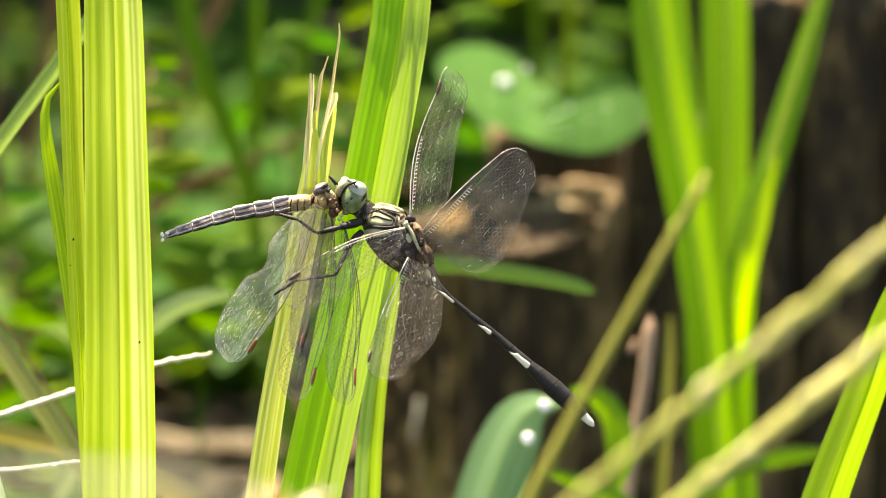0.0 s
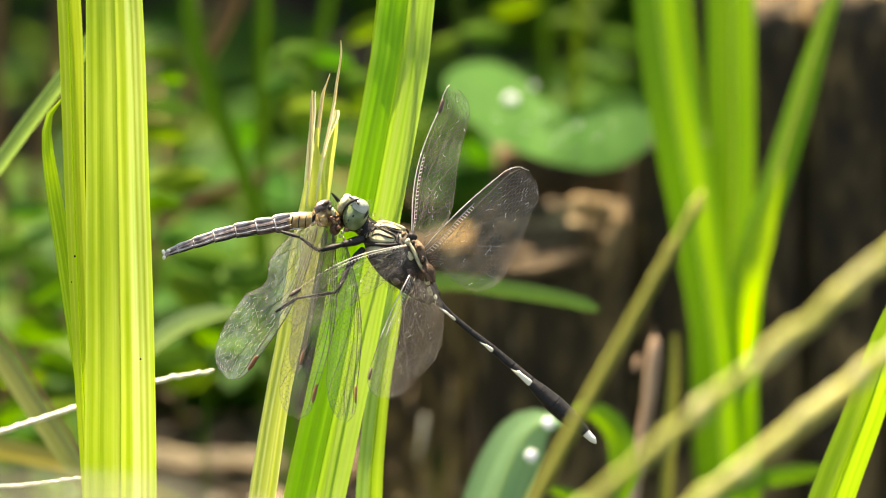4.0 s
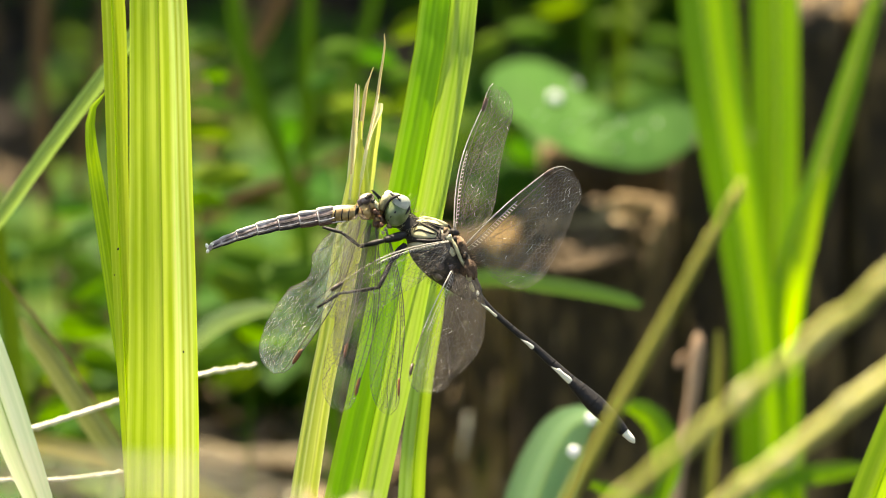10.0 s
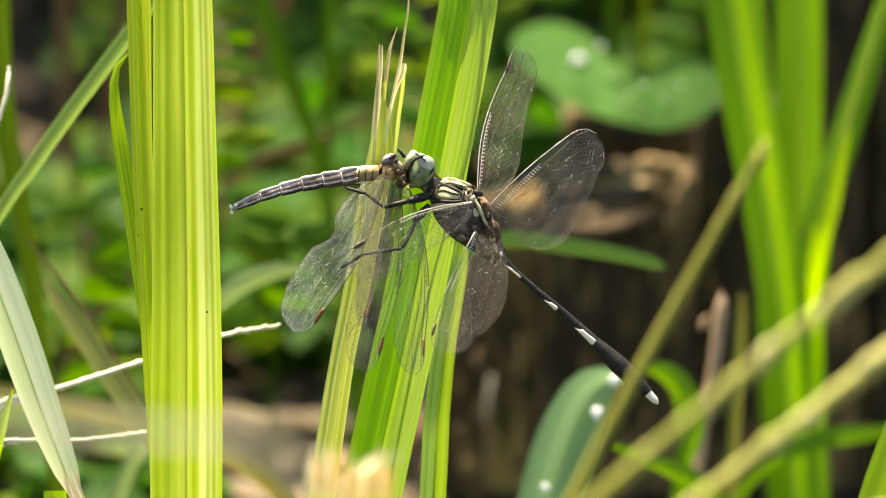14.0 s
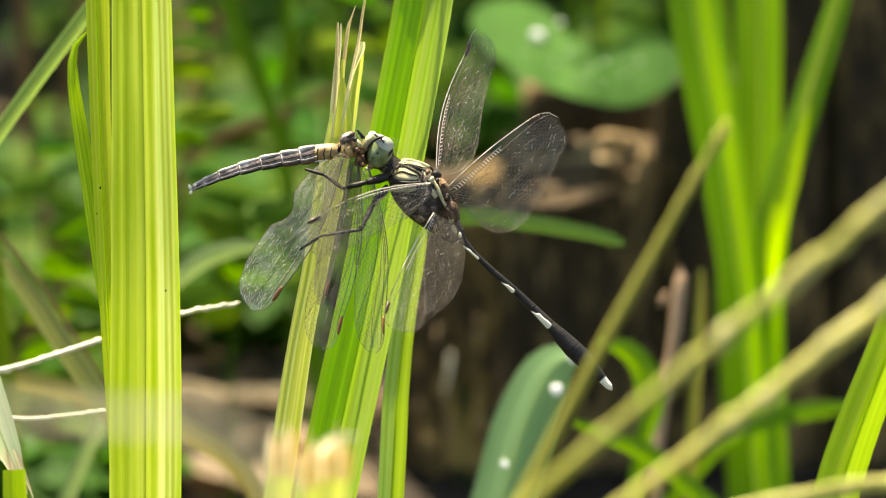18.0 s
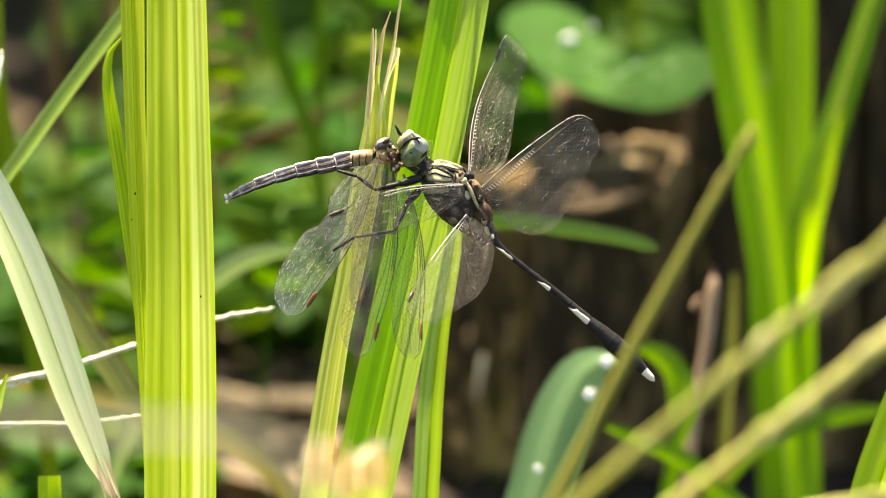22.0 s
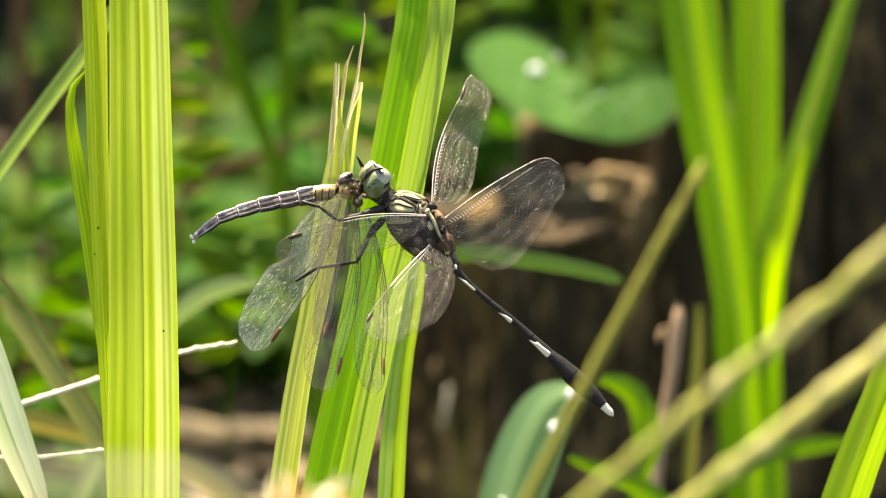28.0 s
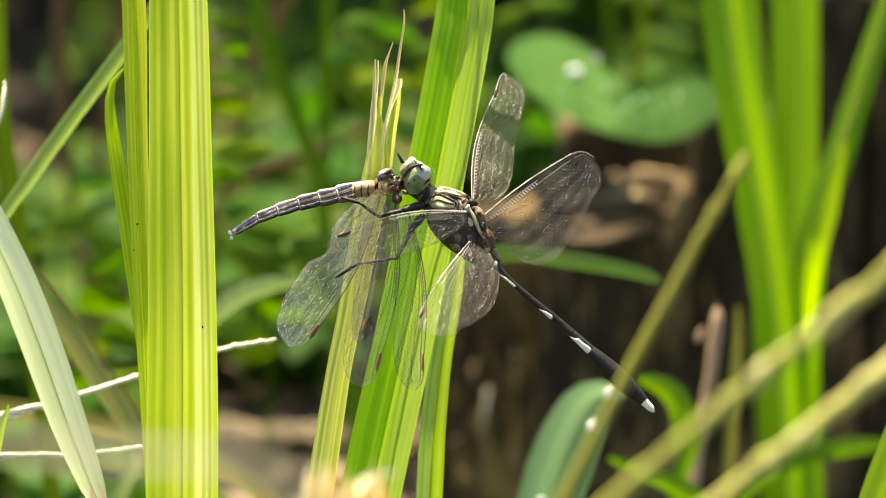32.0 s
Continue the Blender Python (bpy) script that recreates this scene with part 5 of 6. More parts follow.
blade("straw", [(-420, 700, 125, 22), (-160, 742, 125, 34), (-20, 762, 125, 38), (110, 792, 125, 38), (236, 832, 125, 38), (330, 880, 125, 38), (396, 945, 125, 36), (430, 1050, 125, 30)], OLIVE_STRAW, "dry olive-yellow blade bent low behind the stems", "straw", n=30, cols=5, root=True)
blade("straw", [(-260, 800, -400, 14), (0, 838, -400, 20), (140, 846, -400, 22), (300, 852, -400, 22), (420, 880, -400, 20), (470, 960, -400, 18)], BLEACHED, "dry bleached blade lying across, out of focus", "straw", n=24, cols=5, root=True)


def cut_stub(x, y, d, w, seed, lean):
    rnd = random.Random(seed)
    root = thing("cut_grass_stub", at(x - lean, ground_row(d), d), "cut grass stub with a bleached torn end, out of focus", "grass stub", "cut grass stubs")
    part("stub", blade_mesh([(x, y, d - 0.8, w), (x - lean * 0.1, y + 60, d - 0.4, w * 1.05), (x - lean * 0.3, y + 250, d + 0.6, w * 1.05)], 20, 7, 0.3, 0.8, root=True), STALK, root)
    for k in range(5):
        dx = (k - 2) * w * 0.22
        up = rnd.uniform(14, 60)
        part("torn_fibre", blade_mesh([(x + dx + rnd.uniform(-10, 16), y - up, d - 1.4 - up * 0.016, 1.5), (x + dx + rnd.uniform(-3, 5), y - up * 0.5, d - 1.4 - up * 0.008, w * 0.2), (x + dx, y + 2, d - 1.4, w * 0.34), (x + dx, y + 44, d - 1.0, w * 0.24)], 10, 5, 0.4), (BLEACHED, ORANGE_STRAW, STRAW)[k % 3], root)


cut_stub(556, 902, -140, 46, 4, 30)
cut_stub(462, 896, -130, 44, 6, 20)
cut_stub(512, 916, -136, 34, 8, 10)
part("torn_strip", blade_mesh([(598, 868, -147, 3), (574, 870, -146.5, 9), (550, 876, -145, 12), (532, 900, -142, 10)], 10, 5, 0.3), BLEACHED, bpy.data.objects["cut_grass_stub"])


# ---- the dragonflies ----
def wing(parent, root, tip, depth_sign, length, trail, chord, hind, skin, stigma, seed, vein=VEIN, notch=None, tip_share=1.0, edge=None, fold=0.0, name=None, fine=1.0, broad=False, sweep=0.40, table=None, crinkle=0.0):
    """A wing hinged at root: a clear pleated skin, a net of veins, a thick front edge and a dark stigma near the tip.
    tip: where the mark at tip_share of the length shows on the board; the rest of the length goes into depth."""
    hinge = at(*root)
    e1 = wing_way(root, tip, depth_sign, length * tip_share)
    e2 = along(trail[0], trail[1], trail[2] if len(trail) > 2 else 0.0)
    e2 = (e2 - e1 * e2.dot(e1)).normalized()
    e3 = e1.cross(e2)
    ln = length * 1e-4
    table = table or ([(0, .10), (.05, .22), (.14, .30), (.30, .31), (.45, .29), (.6, .255), (.75, .225), (.87, .18), (.95, .11), (.985, .06), (1, .012)] if hind else
             [(0, .05), (.08, .10), (.2, .155), (.35, .19), (.5, .21), (.65, .22), (.78, .21), (.88, .175), (.95, .11), (.985, .06), (1, .012)])
    if broad:
        table = [(0, .26), (.02, .34), (.05, .40), (.09, .445), (.14, .475), (.2, .495), (.3, .505), (.45, .465), (.6, .41), (.75, .34), (.82, .30)]
    xs, ys = [p[0] for p in table], [p[1] for p in table]

    def spot(s, c):
        q = max(0.0, (s - 0.82) / 0.18)
        oval = math.sqrt(max(0.0, 1 - q * q))
        w = float(np.interp(min(s, 0.82), xs, ys)) * chord * max(oval, 0.03)
        front = -(0.02 if hind else 0.055) * math.sin(math.pi * min(1.0, s * 1.2)) * (1 if s < 0.83 else 0) + float(np.interp(0.82, xs, ys)) * chord * sweep * (1 - oval)
        if notch and notch[0] < s < notch[1]:
            w *= 1 - notch[2] * math.sin(math.pi * (s - notch[0]) / (notch[1] - notch[0]))
        pleat = 0.006 * math.sin(c * 30) * (1 - 0.5 * s) + 0.02 * math.sin(s * 2.6) * c + fold * c * c
        return hinge + (e1 * s + e2 * (front + w * c) + e3 * pleat) * ln

    bm = bmesh.new()
    n, m = 34, 14
    grid = [[bm.verts.new(spot(i / n, k / m)) for k in range(m + 1)] for i in range(n + 1)]
    for i in range(n):
        for k in range(m):
            bm.faces.new((grid[i][k], grid[i + 1][k], grid[i + 1][k + 1], grid[i][k + 1]))
    ob = part(name or ("hindwing" if hind else "forewing"), bm, skin, parent, "clear net-veined wing", hinge)
    bm = bmesh.new()
    tube(bm, [spot(0.53 * i / 18, 0.0) + e3 * 1e-5 for i in range(19)], [(1.2 - 0.3 * i / 18) * 1e-4 for i in range(19)], 6)
    part("leading_edge", bm, edge or PALE_GLINT_VEIN, ob)
    bm = bmesh.new()
    tube(bm, [spot(0.53 + 0.47 * i / 16, 0.0) + e3 * 1e-5 for i in range(17)], [(0.95 - 0.45 * i / 16) * 1e-4 for i in range(17)], 6)
    part("leading_edge", bm, VEIN if edge or depth_sign < 0 else PALE_GLINT_VEIN, ob)
    # the net: front veins with a ladder of pale rungs, their glints put into the colour, a few long curved veins, and
    # six-sided cells over the rest
    bm, ladder, shreds = bmesh.new(), bmesh.new(), bmesh.new()
    rnd2 = random.Random(seed)

    def rib(a, b, r, bm=bm):
        r *= fine
        p, q = spot(*a), spot(*b)
        t = (q - p)
        if t.length < 1e-6:
            return
        t.normalize()
        u = t.cross(e3).normalized() * r
        v = e3 * r
        ring0 = [bm.verts.new(p + w) for w in (u, v, -u, -v)]
        ring1 = [bm.verts.new(q + w) for w in (u, v, -u, -v)]
        for k in range(4):
            bm.faces.new((ring0[k], ring0[(k + 1) % 4], ring1[(k + 1) % 4], ring1[k]))

    def run(way, r, target=bm, steps=24):
        for i in range(steps):
            a, b = way(i / steps), way((i + 1) / steps)
            if max(a[1], b[1]) <= 1.0:
                rib(a, b, r, target)

    pale_edge = edge is None
    run(lambda f: (0.53 * f, 0.07), 0.6e-4, ladder if pale_edge else bm)
    run(lambda f: (0.96 * f, 0.14 - 0.03 * f), 0.62e-4)
    run(lambda f: (0.30 + 0.66 * f, 0.17 + 0.36 * f ** 1.7), 0.42e-4)
    run(lambda f: (0.16 + 0.68 * f, 0.19 + 0.80 * f ** 2.0), 0.46e-4)
    run(lambda f: (0.08 + 0.46 * f, 0.24 + 0.75 * f ** 1.7), 0.42e-4)
    run(lambda f: (0.05 + 0.22 * f, 0.30 + 0.69 * f ** 1.4), 0.40e-4)
    run(lambda f: (0.99 * f, 1.0), 0.34e-4, bm, 40)
    rungs = 19
    for i in range(rungs):
        f = 0.04 + 0.47 * (i + 0.5) / rungs
        rib((f, 0.0), (f + 0.004, 0.07), 0.36e-4)
        rib((f, 0.07), (f + 0.006, 0.14 - 0.03 * f), 0.95e-4 if pale_edge else 0.40e-4, ladder if pale_edge else bm)
    for i in range(11):
        f = 0.54 + 0.40 * (i + 0.5) / 11
        rib((f, 0.0), (f + 0.003, 0.14 - 0.03 * f), 0.32e-4)
    widest, cell = max(ys) * chord * length, 5.3 if edge else 6.3
    hair = 0.25e-4 if edge else 0.30e-4
    rows_n, cols_n = max(7, round(widest * 0.84 / cell)), max(18, round(length / (cell * 0.95)))

    def knot(i, k):
        f = 0.03 + 0.94 * i / cols_n
        c = 0.145 + 0.855 * (k + (0.22 if (i + k) % 2 else -0.22)) / rows_n * (0.80 + 0.34 * f)
        return (f + knots[i][k][0], max(0.12, c + knots[i][k][1]))

    knots = [[(rnd2.uniform(-0.28, 0.28) / cols_n, rnd2.uniform(-0.16, 0.16) / rows_n) for _ in range(rows_n + 4)] for _ in range(cols_n + 1)]
    for i in range(cols_n):
        for k in range(rows_n + 3):
            a, b = knot(i, k), knot(i + 1, k)
            # a few cell ribs go into the pale mesh as painted sparkle
            lit = ladder if pale_edge and rnd2.random() < 0.06 else bm
            if crinkle and rnd2.random() < crinkle * (1.0 if a[0] > 0.55 else 0.25) and max(a[1], b[1]) < 1.0:
                rib(a, b, rnd2.uniform(0.2e-4, 0.38e-4), shreds)
            if max(a[1], b[1]) < 1.0 and a[0] > 0.0 and k > 0:
                rib(a, b, hair, lit)
            if (i + k) % 2:
                c = knot(i, k + 1)
                if a[1] < 0.99 and k < rows_n + 2:
                    rib(a, (c[0], min(1.0, c[1])), hair, lit)
    part("vein_net", bm, vein, ob)["kind"] = "stuff"
    if crinkle:
        part("crease_net", shreds, SEED, ob, "white creases of the worn skin")["kind"] = "stuff"
    else:
        shreds.free()
    part("vein_ladder", ladder, edge or PALE_GLINT_VEIN, ob)["kind"] = "stuff"
    bm = bmesh.new()
    tube(bm, [spot(s, 0.035) + e3 * 2e-5 for s in (0.805, 0.82, 0.855, 0.89, 0.905)], [1.0e-4, 3.6e-4, 4.2e-4, 3.6e-4, 1.0e-4], 8, None, 0.6)
    part("pterostigma", bm, stigma, ob, "small dark cell near the wing tip")
    return ob


def wing_way(root, tip, depth_sign, length):
    x, y = tip[0] - root[0], tip[1] - root[1]
    z = math.sqrt(max(length * length - x * x - y * y, 1.0))
    return along(x, y, depth_sign * z).normalized()


def leg(parent, rows, thick, spines, seed):
    """Thigh, shin and foot, each its own piece, the shin set with bristles."""
    names = ("thigh", "shin", "foot")
    rnd2 = random.Random(seed)
    for i in range(len(rows) - 1):
        a, b = rows[i], rows[i + 1]
        r = thick * (1.0, 0.62, 0.42)[min(i, 2)]
        bm = board_tube([(*a, r * 0.8), (a[0] * .6 + b[0] * .4, a[1] * .6 + b[1] * .4, a[2] * .6 + b[2] * .4, r * 1.1), (*b, r * 0.7)], 10, 8)
        ob = part(names[min(i, 2)], bm, BLACK, parent)
        if i < 2 and spines:
            bm = bmesh.new()
            for k in range(9):
                f = (k + 0.5) / 9
                p = at(a[0] + (b[0] - a[0]) * f, a[1] + (b[1] - a[1]) * f, a[2] + (b[2] - a[2]) * f)
                w = along(b[0] - a[0], b[1] - a[1], 0).normalized() * 0.5 + along(rnd2.uniform(-0.4, 0.4), 1, rnd2.uniform(-0.6, 0.6))
                tube(bm, [p, p + w * 7e-4], [0.45e-4, 0.1e-4], 4)
            part("bristles", bm, BLACK, ob)["kind"] = "stuff"


def hairs(parent, centre, rx, ry, count, length, seed, mat=FUR):
    rnd2 = random.Random(seed)
    bm = bmesh.new()
    for _ in range(count):
        a, b = rnd2.uniform(0, 6.28), rnd2.uniform(-1, 1)
        q = math.sqrt(1 - b * b)
        n = along(math.cos(a) * q, math.sin(a) * q, -abs(b))
        p = at(centre[0] + math.cos(a) * q * rx, centre[1] + math.sin(a) * q * ry, centre[2] - abs(b) * rx * 0.08)
        tube(bm, [p, p + (n + along(rnd2.uniform(-.4, .4), rnd2.uniform(-.4, .4), 0)) * length * rnd2.uniform(0.5, 1.1) * 1e-4], [0.35e-4, 0.08e-4], 3)
    part("hairs", bm, mat, parent)["kind"] = "stuff"


def predator():
    body = thing("dragonfly", at(700, 400, 0), "black and cream dragonfly with clear wings, perched and feeding on another", "dragonfly")
    # thorax
    spine = [(640, 380, 14), (656, 386, 25), (680, 406, 40), (712, 438, 42), (742, 474, 28), (766, 500, 15)]
    thorax = part("thorax", board_tube([(x, y, -1, r) for x, y, r in spine], 30, 22), DARK_FUR, body)
    for outline in ([(656, 368), (664, 361), (676, 359), (694, 363), (712, 370), (718, 377), (708, 377), (690, 372), (672, 368), (662, 370)],
                    [(653, 380), (660, 373), (670, 372), (684, 377), (694, 383), (699, 392), (697, 399), (682, 399), (664, 398), (652, 394), (650, 387)],
                    [(642, 410), (654, 405), (676, 406), (698, 409), (704, 416), (690, 420), (664, 420), (646, 418)],
                    [(703, 380), (712, 377), (719, 383), (717, 391), (706, 393), (701, 387)],
                    [(658, 428), (684, 426), (702, 430), (698, 436), (672, 436)], [(712, 404), (720, 402), (731, 424), (724, 432), (716, 420)],
                    [(752, 478), (758, 476), (764, 488), (762, 494), (755, 489)], [(764, 490), (768, 490), (771, 497), (768, 500)]):
        part("side_plate", plate_mesh(outline, spine, -1, 1.3), CREAM, thorax, "cream-yellow side plate")
    for line in ([(654, 379, 1.4), (664, 372, 1.8), (680, 378, 2.2), (694, 385, 1.8), (700, 392, 1.2)], [(660, 371, 1.0), (678, 371, 1.6), (700, 379, 1.8), (712, 383, 1.2)],
                 [(656, 386, 0.8), (666, 383, 1.6), (682, 388, 1.9), (694, 391, 1.0)], [(644, 402, 2.0), (664, 402, 2.6), (688, 403, 2.6), (706, 400, 2.0)],
                 [(701, 372, 1.0), (702, 384, 1.8), (700, 396, 2.2), (706, 404, 1.6)], [(648, 423, 2.0), (672, 423, 2.4), (700, 425, 2.0)], [(716, 374, 1.5), (722, 386, 2.4), (718, 398, 2.2)]):
        part("black_seam", board_tube([(x, y, -1.22 + skin_at(x, y, spine), r) for x, y, r in line], 16, 7), BLACK, thorax, "black line between the plates")
    for outline in ([(676, 440), (700, 436), (716, 452), (704, 468), (684, 456)], [(706, 470), (724, 462), (738, 480), (728, 492)]):
        part("belly_plate", plate_mesh(outline, spine, -1, 1.2), DARK_FUR, thorax, "dark grey-brown belly plate")
    for outline in ([(660, 440), (680, 438), (686, 450), (674, 452)], [(690, 442), (706, 440), (712, 452), (698, 456)], [(684, 460), (700, 460), (708, 470), (696, 474)], [(716, 446), (726, 444), (732, 458), (722, 462)], [(712, 468), (722, 466), (728, 480), (718, 482)]):
        part("belly_plate", plate_mesh(outline, spine, -1, 1.6), GREY_SHELL, thorax, "grey mottled belly plate")
    for c, rx, ry, turn in (((752, 452, -4.0), 14, 20, -30), ((738, 412, -3.6), 10, 22, -25)):
        part("back_fur", blob(c, rx, ry, 12, turn, 0.6, 16, 3), FUR, thorax, "brown furry back")
    part("back_ridge", board_tube([(719, 394, -4.6, 1.5), (729, 412, -4.9, 3.4), (738, 434, -5.0, 3), (746, 450, -4.9, 1.5)], 12, 8), CREAM, thorax, "cream ridge on the back")
    rs = random.Random(31)
    for k in range(14):
        f = k / 13
        x, y = 720 + 40 * f + rs.uniform(-9, 9), 388 + 82 * f + rs.uniform(-5, 5)
        part("wing_root_plate", blob((x, y, -4.4 + rs.uniform(-0.3, 0.5)), rs.uniform(3, 7), rs.uniform(3, 8), 5, rs.uniform(-60, 20), 0.5, 10, k), (FUR, CREAM, BLACK, FUR)[k % 4], thorax)
    part("wing_socket", blob((726, 388, -3), 9, 8, 9, 0, 0.3), BLACK, thorax)
    part("wing_socket", blob((728, 455, -4), 8, 9, 9, 0, 0.4), FUR, thorax)
    part("neck", board_tube([(626, 358, -1, 20), (642, 370, -1, 19), (656, 384, -1, 24)], 8, 12), BLACK, thorax)
    hairs(thorax, (652, 368, -2), 22, 18, 130, 16, 3, CREAM)
    hairs(thorax, (744, 440, -3), 22, 40, 160, 11, 4)
    hairs(thorax, (706, 448, -3), 34, 34, 260, 9, 5)
    # abdomen: narrow in the middle, swollen towards the end
    hip = at(768, 502, -1)
    base = part("abdomen", board_tube([(750, 476, -1, 15), (762, 491, -1, 13), (774, 505, -1, 7), (796, 527, -1, 4.9)], 14, 14), BLACK, body, "long slender black and white abdomen", hip)
    for x, y, rr in ((761, 485, 5.4), (767, 494, 5.8), (752, 474, 4.2)):
        part("white_spot", blob((x, y, -2.3), rr * 0.7, rr, 4, -30), WHITE, base)
    seam = [(794, 525, 4.8), (830, 556, 5.6), (868, 586, 6.6), (905, 618, 7.8), (936, 646, 9.4), (954, 663, 13.4), (978, 685, 16.6), (1002, 707, 16.0), (1020, 724, 12.6), (1033, 736, 8.8)]
    for i, (a, b) in enumerate(zip(seam, seam[1:])):
        r0, r1 = a[2], b[2]
        m = ((a[0] + b[0]) / 2, (a[1] + b[1]) / 2)
        part("segment", board_tube([(a[0] * 1.12 - b[0] * .12, a[1] * 1.12 - b[1] * .12, -1, r0 * 0.8), (a[0], a[1], -1, r0), (a[0] * .85 + b[0] * .15, a[1] * .85 + b[1] * .15, -1, r0 * .85 + r1 * .15), (*m, -1, (r0 + r1) / 2),
                                    (a[0] * .1 + b[0] * .9, a[1] * .1 + b[1] * .9, -1, r0 * .1 + r1 * .9), (b[0], b[1], -1, r1)], 14, 14), BLACK, base)
    for k, f0, f1, lo, hi in ((0, 0.02, 0.78, 0.05, 0.85), (1, 0.35, 1.0, -0.2, 0.9), (3, 0.0, 0.95, -0.35, 0.9)):
        # bands lie on the lower flank, torn at their front end
        p, q = [(775, 507, 7.0), (830, 556, 5.4), (0, 0, 0), (900, 614, 7.6)][k], [(816, 544, 5.2), (872, 590, 6.7), (0, 0, 0), (942, 651, 9.6)][k]
        ux, uy = (q[0] - p[0]), (q[1] - p[1])
        ul = math.hypot(ux, uy)
        nx, ny = -uy / ul, ux / ul

        def flank(f, g):
            r = p[2] + (q[2] - p[2]) * f
            return p[0] + ux * f + nx * g * r, p[1] + uy * f + ny * g * r
        outline = [flank(f0 + 0.04, hi * 0.8), flank(f0 + 0.26, hi * 0.2), flank(f0 + 0.30, lo), flank(f0 * 0.5 + f1 * 0.5, lo + 0.1), flank(f1 - 0.05, lo - 0.1), flank(f1, lo + 0.3), flank(f1 - 0.02, hi), flank(f0 * .5 + f1 * .5, hi), flank(f0 + 0.05, hi)]
        part("white_band", plate_mesh(outline, [(774, 506, 9.0)] + seam, -1, 2.2, 1.0, 4, 30), WHITE, base, "white side band")
    part("tail_tip", board_tube([(1031, 734, -1, 8.2), (1038, 741, -1, 7), (1046, 749, -1, 6), (1051, 755, -1, 1.2)], 10, 10), WHITE, base, "white tip of the abdomen")
    # head
    neck = at(640, 356, -2)
    head = part("head", blob((624, 352, -1), 26, 28, 30, 0, 0.05, 20), BLACK, body, "large-eyed head bent over the prey", neck)
    part("eye", blob((626, 351, -4), 21, 27, 18, 24, 0.0, 28), EYE, head, "large grey-green compound eye")
    part("eye", blob((618, 340, 2.5), 20, 24, 18, 28, 0.0, 20), EYE_TOP, head, "large grey-green compound eye")
    # paler upper eye; part of its highlight is put into the cap's colour
    part("eye_cap", blob((633, 337, -4.4), 17, 16, 14.5, 24, 0.0, 24), EYE_TOP, head, "pale top of the eye, its highlight partly painted in")
    part("face", blob((604, 333, -3.2), 9, 17, 20, 24, 0.1, 18), CREAM, head, "cream face")
    part("face", blob((611, 320, -2.6), 8, 7, 12, 10, 0.1, 14), WHITE, head, "white forehead")
    part("brow", board_tube([(603, 349, -5.1, 0.9), (607, 338, -5.6, 2.0), (615, 329, -5.8, 2.6), (624, 324, -5.8, 2.4), (632, 322, -5.6, 1.0)], 14, 8), BLACK, head, "black stripe before the eye")
    part("brow", board_tube([(614, 318, -4.6, 1.0), (620, 322, -5.3, 2.6), (627, 326, -5.8, 1.6), (632, 333, -5.95, 0.8)], 12, 8), BLACK, head)
    part("brow", board_tube([(648, 336, -4.6, 1.0), (646, 347, -5.0, 2.4), (641, 356, -5.2, 1.0)], 12, 8), BLACK, head)
    for x, y, r in ((622, 352, 1.8), (614, 360, 1.4), (610, 366, 1.2)):
        part("eye_spot", blob((x, y, -5.86 + (0.12 if x != 622 else 0)), r, r * 1.5, 1.2, 28, 0.2, 8), BLACK, head)
    for k, (x, y, r) in enumerate(((592, 354, 4), (590, 364, 5), (597, 374, 5), (605, 381, 4), (586, 374, 4), (611, 377, 5), (600, 388, 3.5))):
        part("mouth_part", blob((x, y, -4.6 - 0.1 * (k % 3)), r, r * 0.8, r, k * 40, 0.7, 10, k), (RAW, AMBER, RAW, CREAM, RAW, FUR, CREAM)[k], head)
    part("jaw", blob((597, 366, -3.2), 8, 10, 12, 20, 0.6, 14), RAW, head, "reddish brown mouth parts")
    hairs(head, (640, 356, -1), 16, 26, 70, 14, 8, CREAM)
    for dx in (0, 5):
        part("antenna", board_tube([(594 + dx, 328, -4, 1.9), (587 + dx * 0.6, 319, -4, 1.6), (581 + dx * 0.4, 312, -4, 0.9)], 8, 5), BLACK, head)
    # legs
    leg(body, [(640, 392, -4), (604, 402, -6), (560, 413, -6), (528, 389, -6), (494, 379, -5)], 7.5, True, 1)
    leg(body, [(640, 410, -4), (616, 438, -6), (594, 486, -8), (524, 497, -8), (486, 521, -5)], 7.0, True, 2)
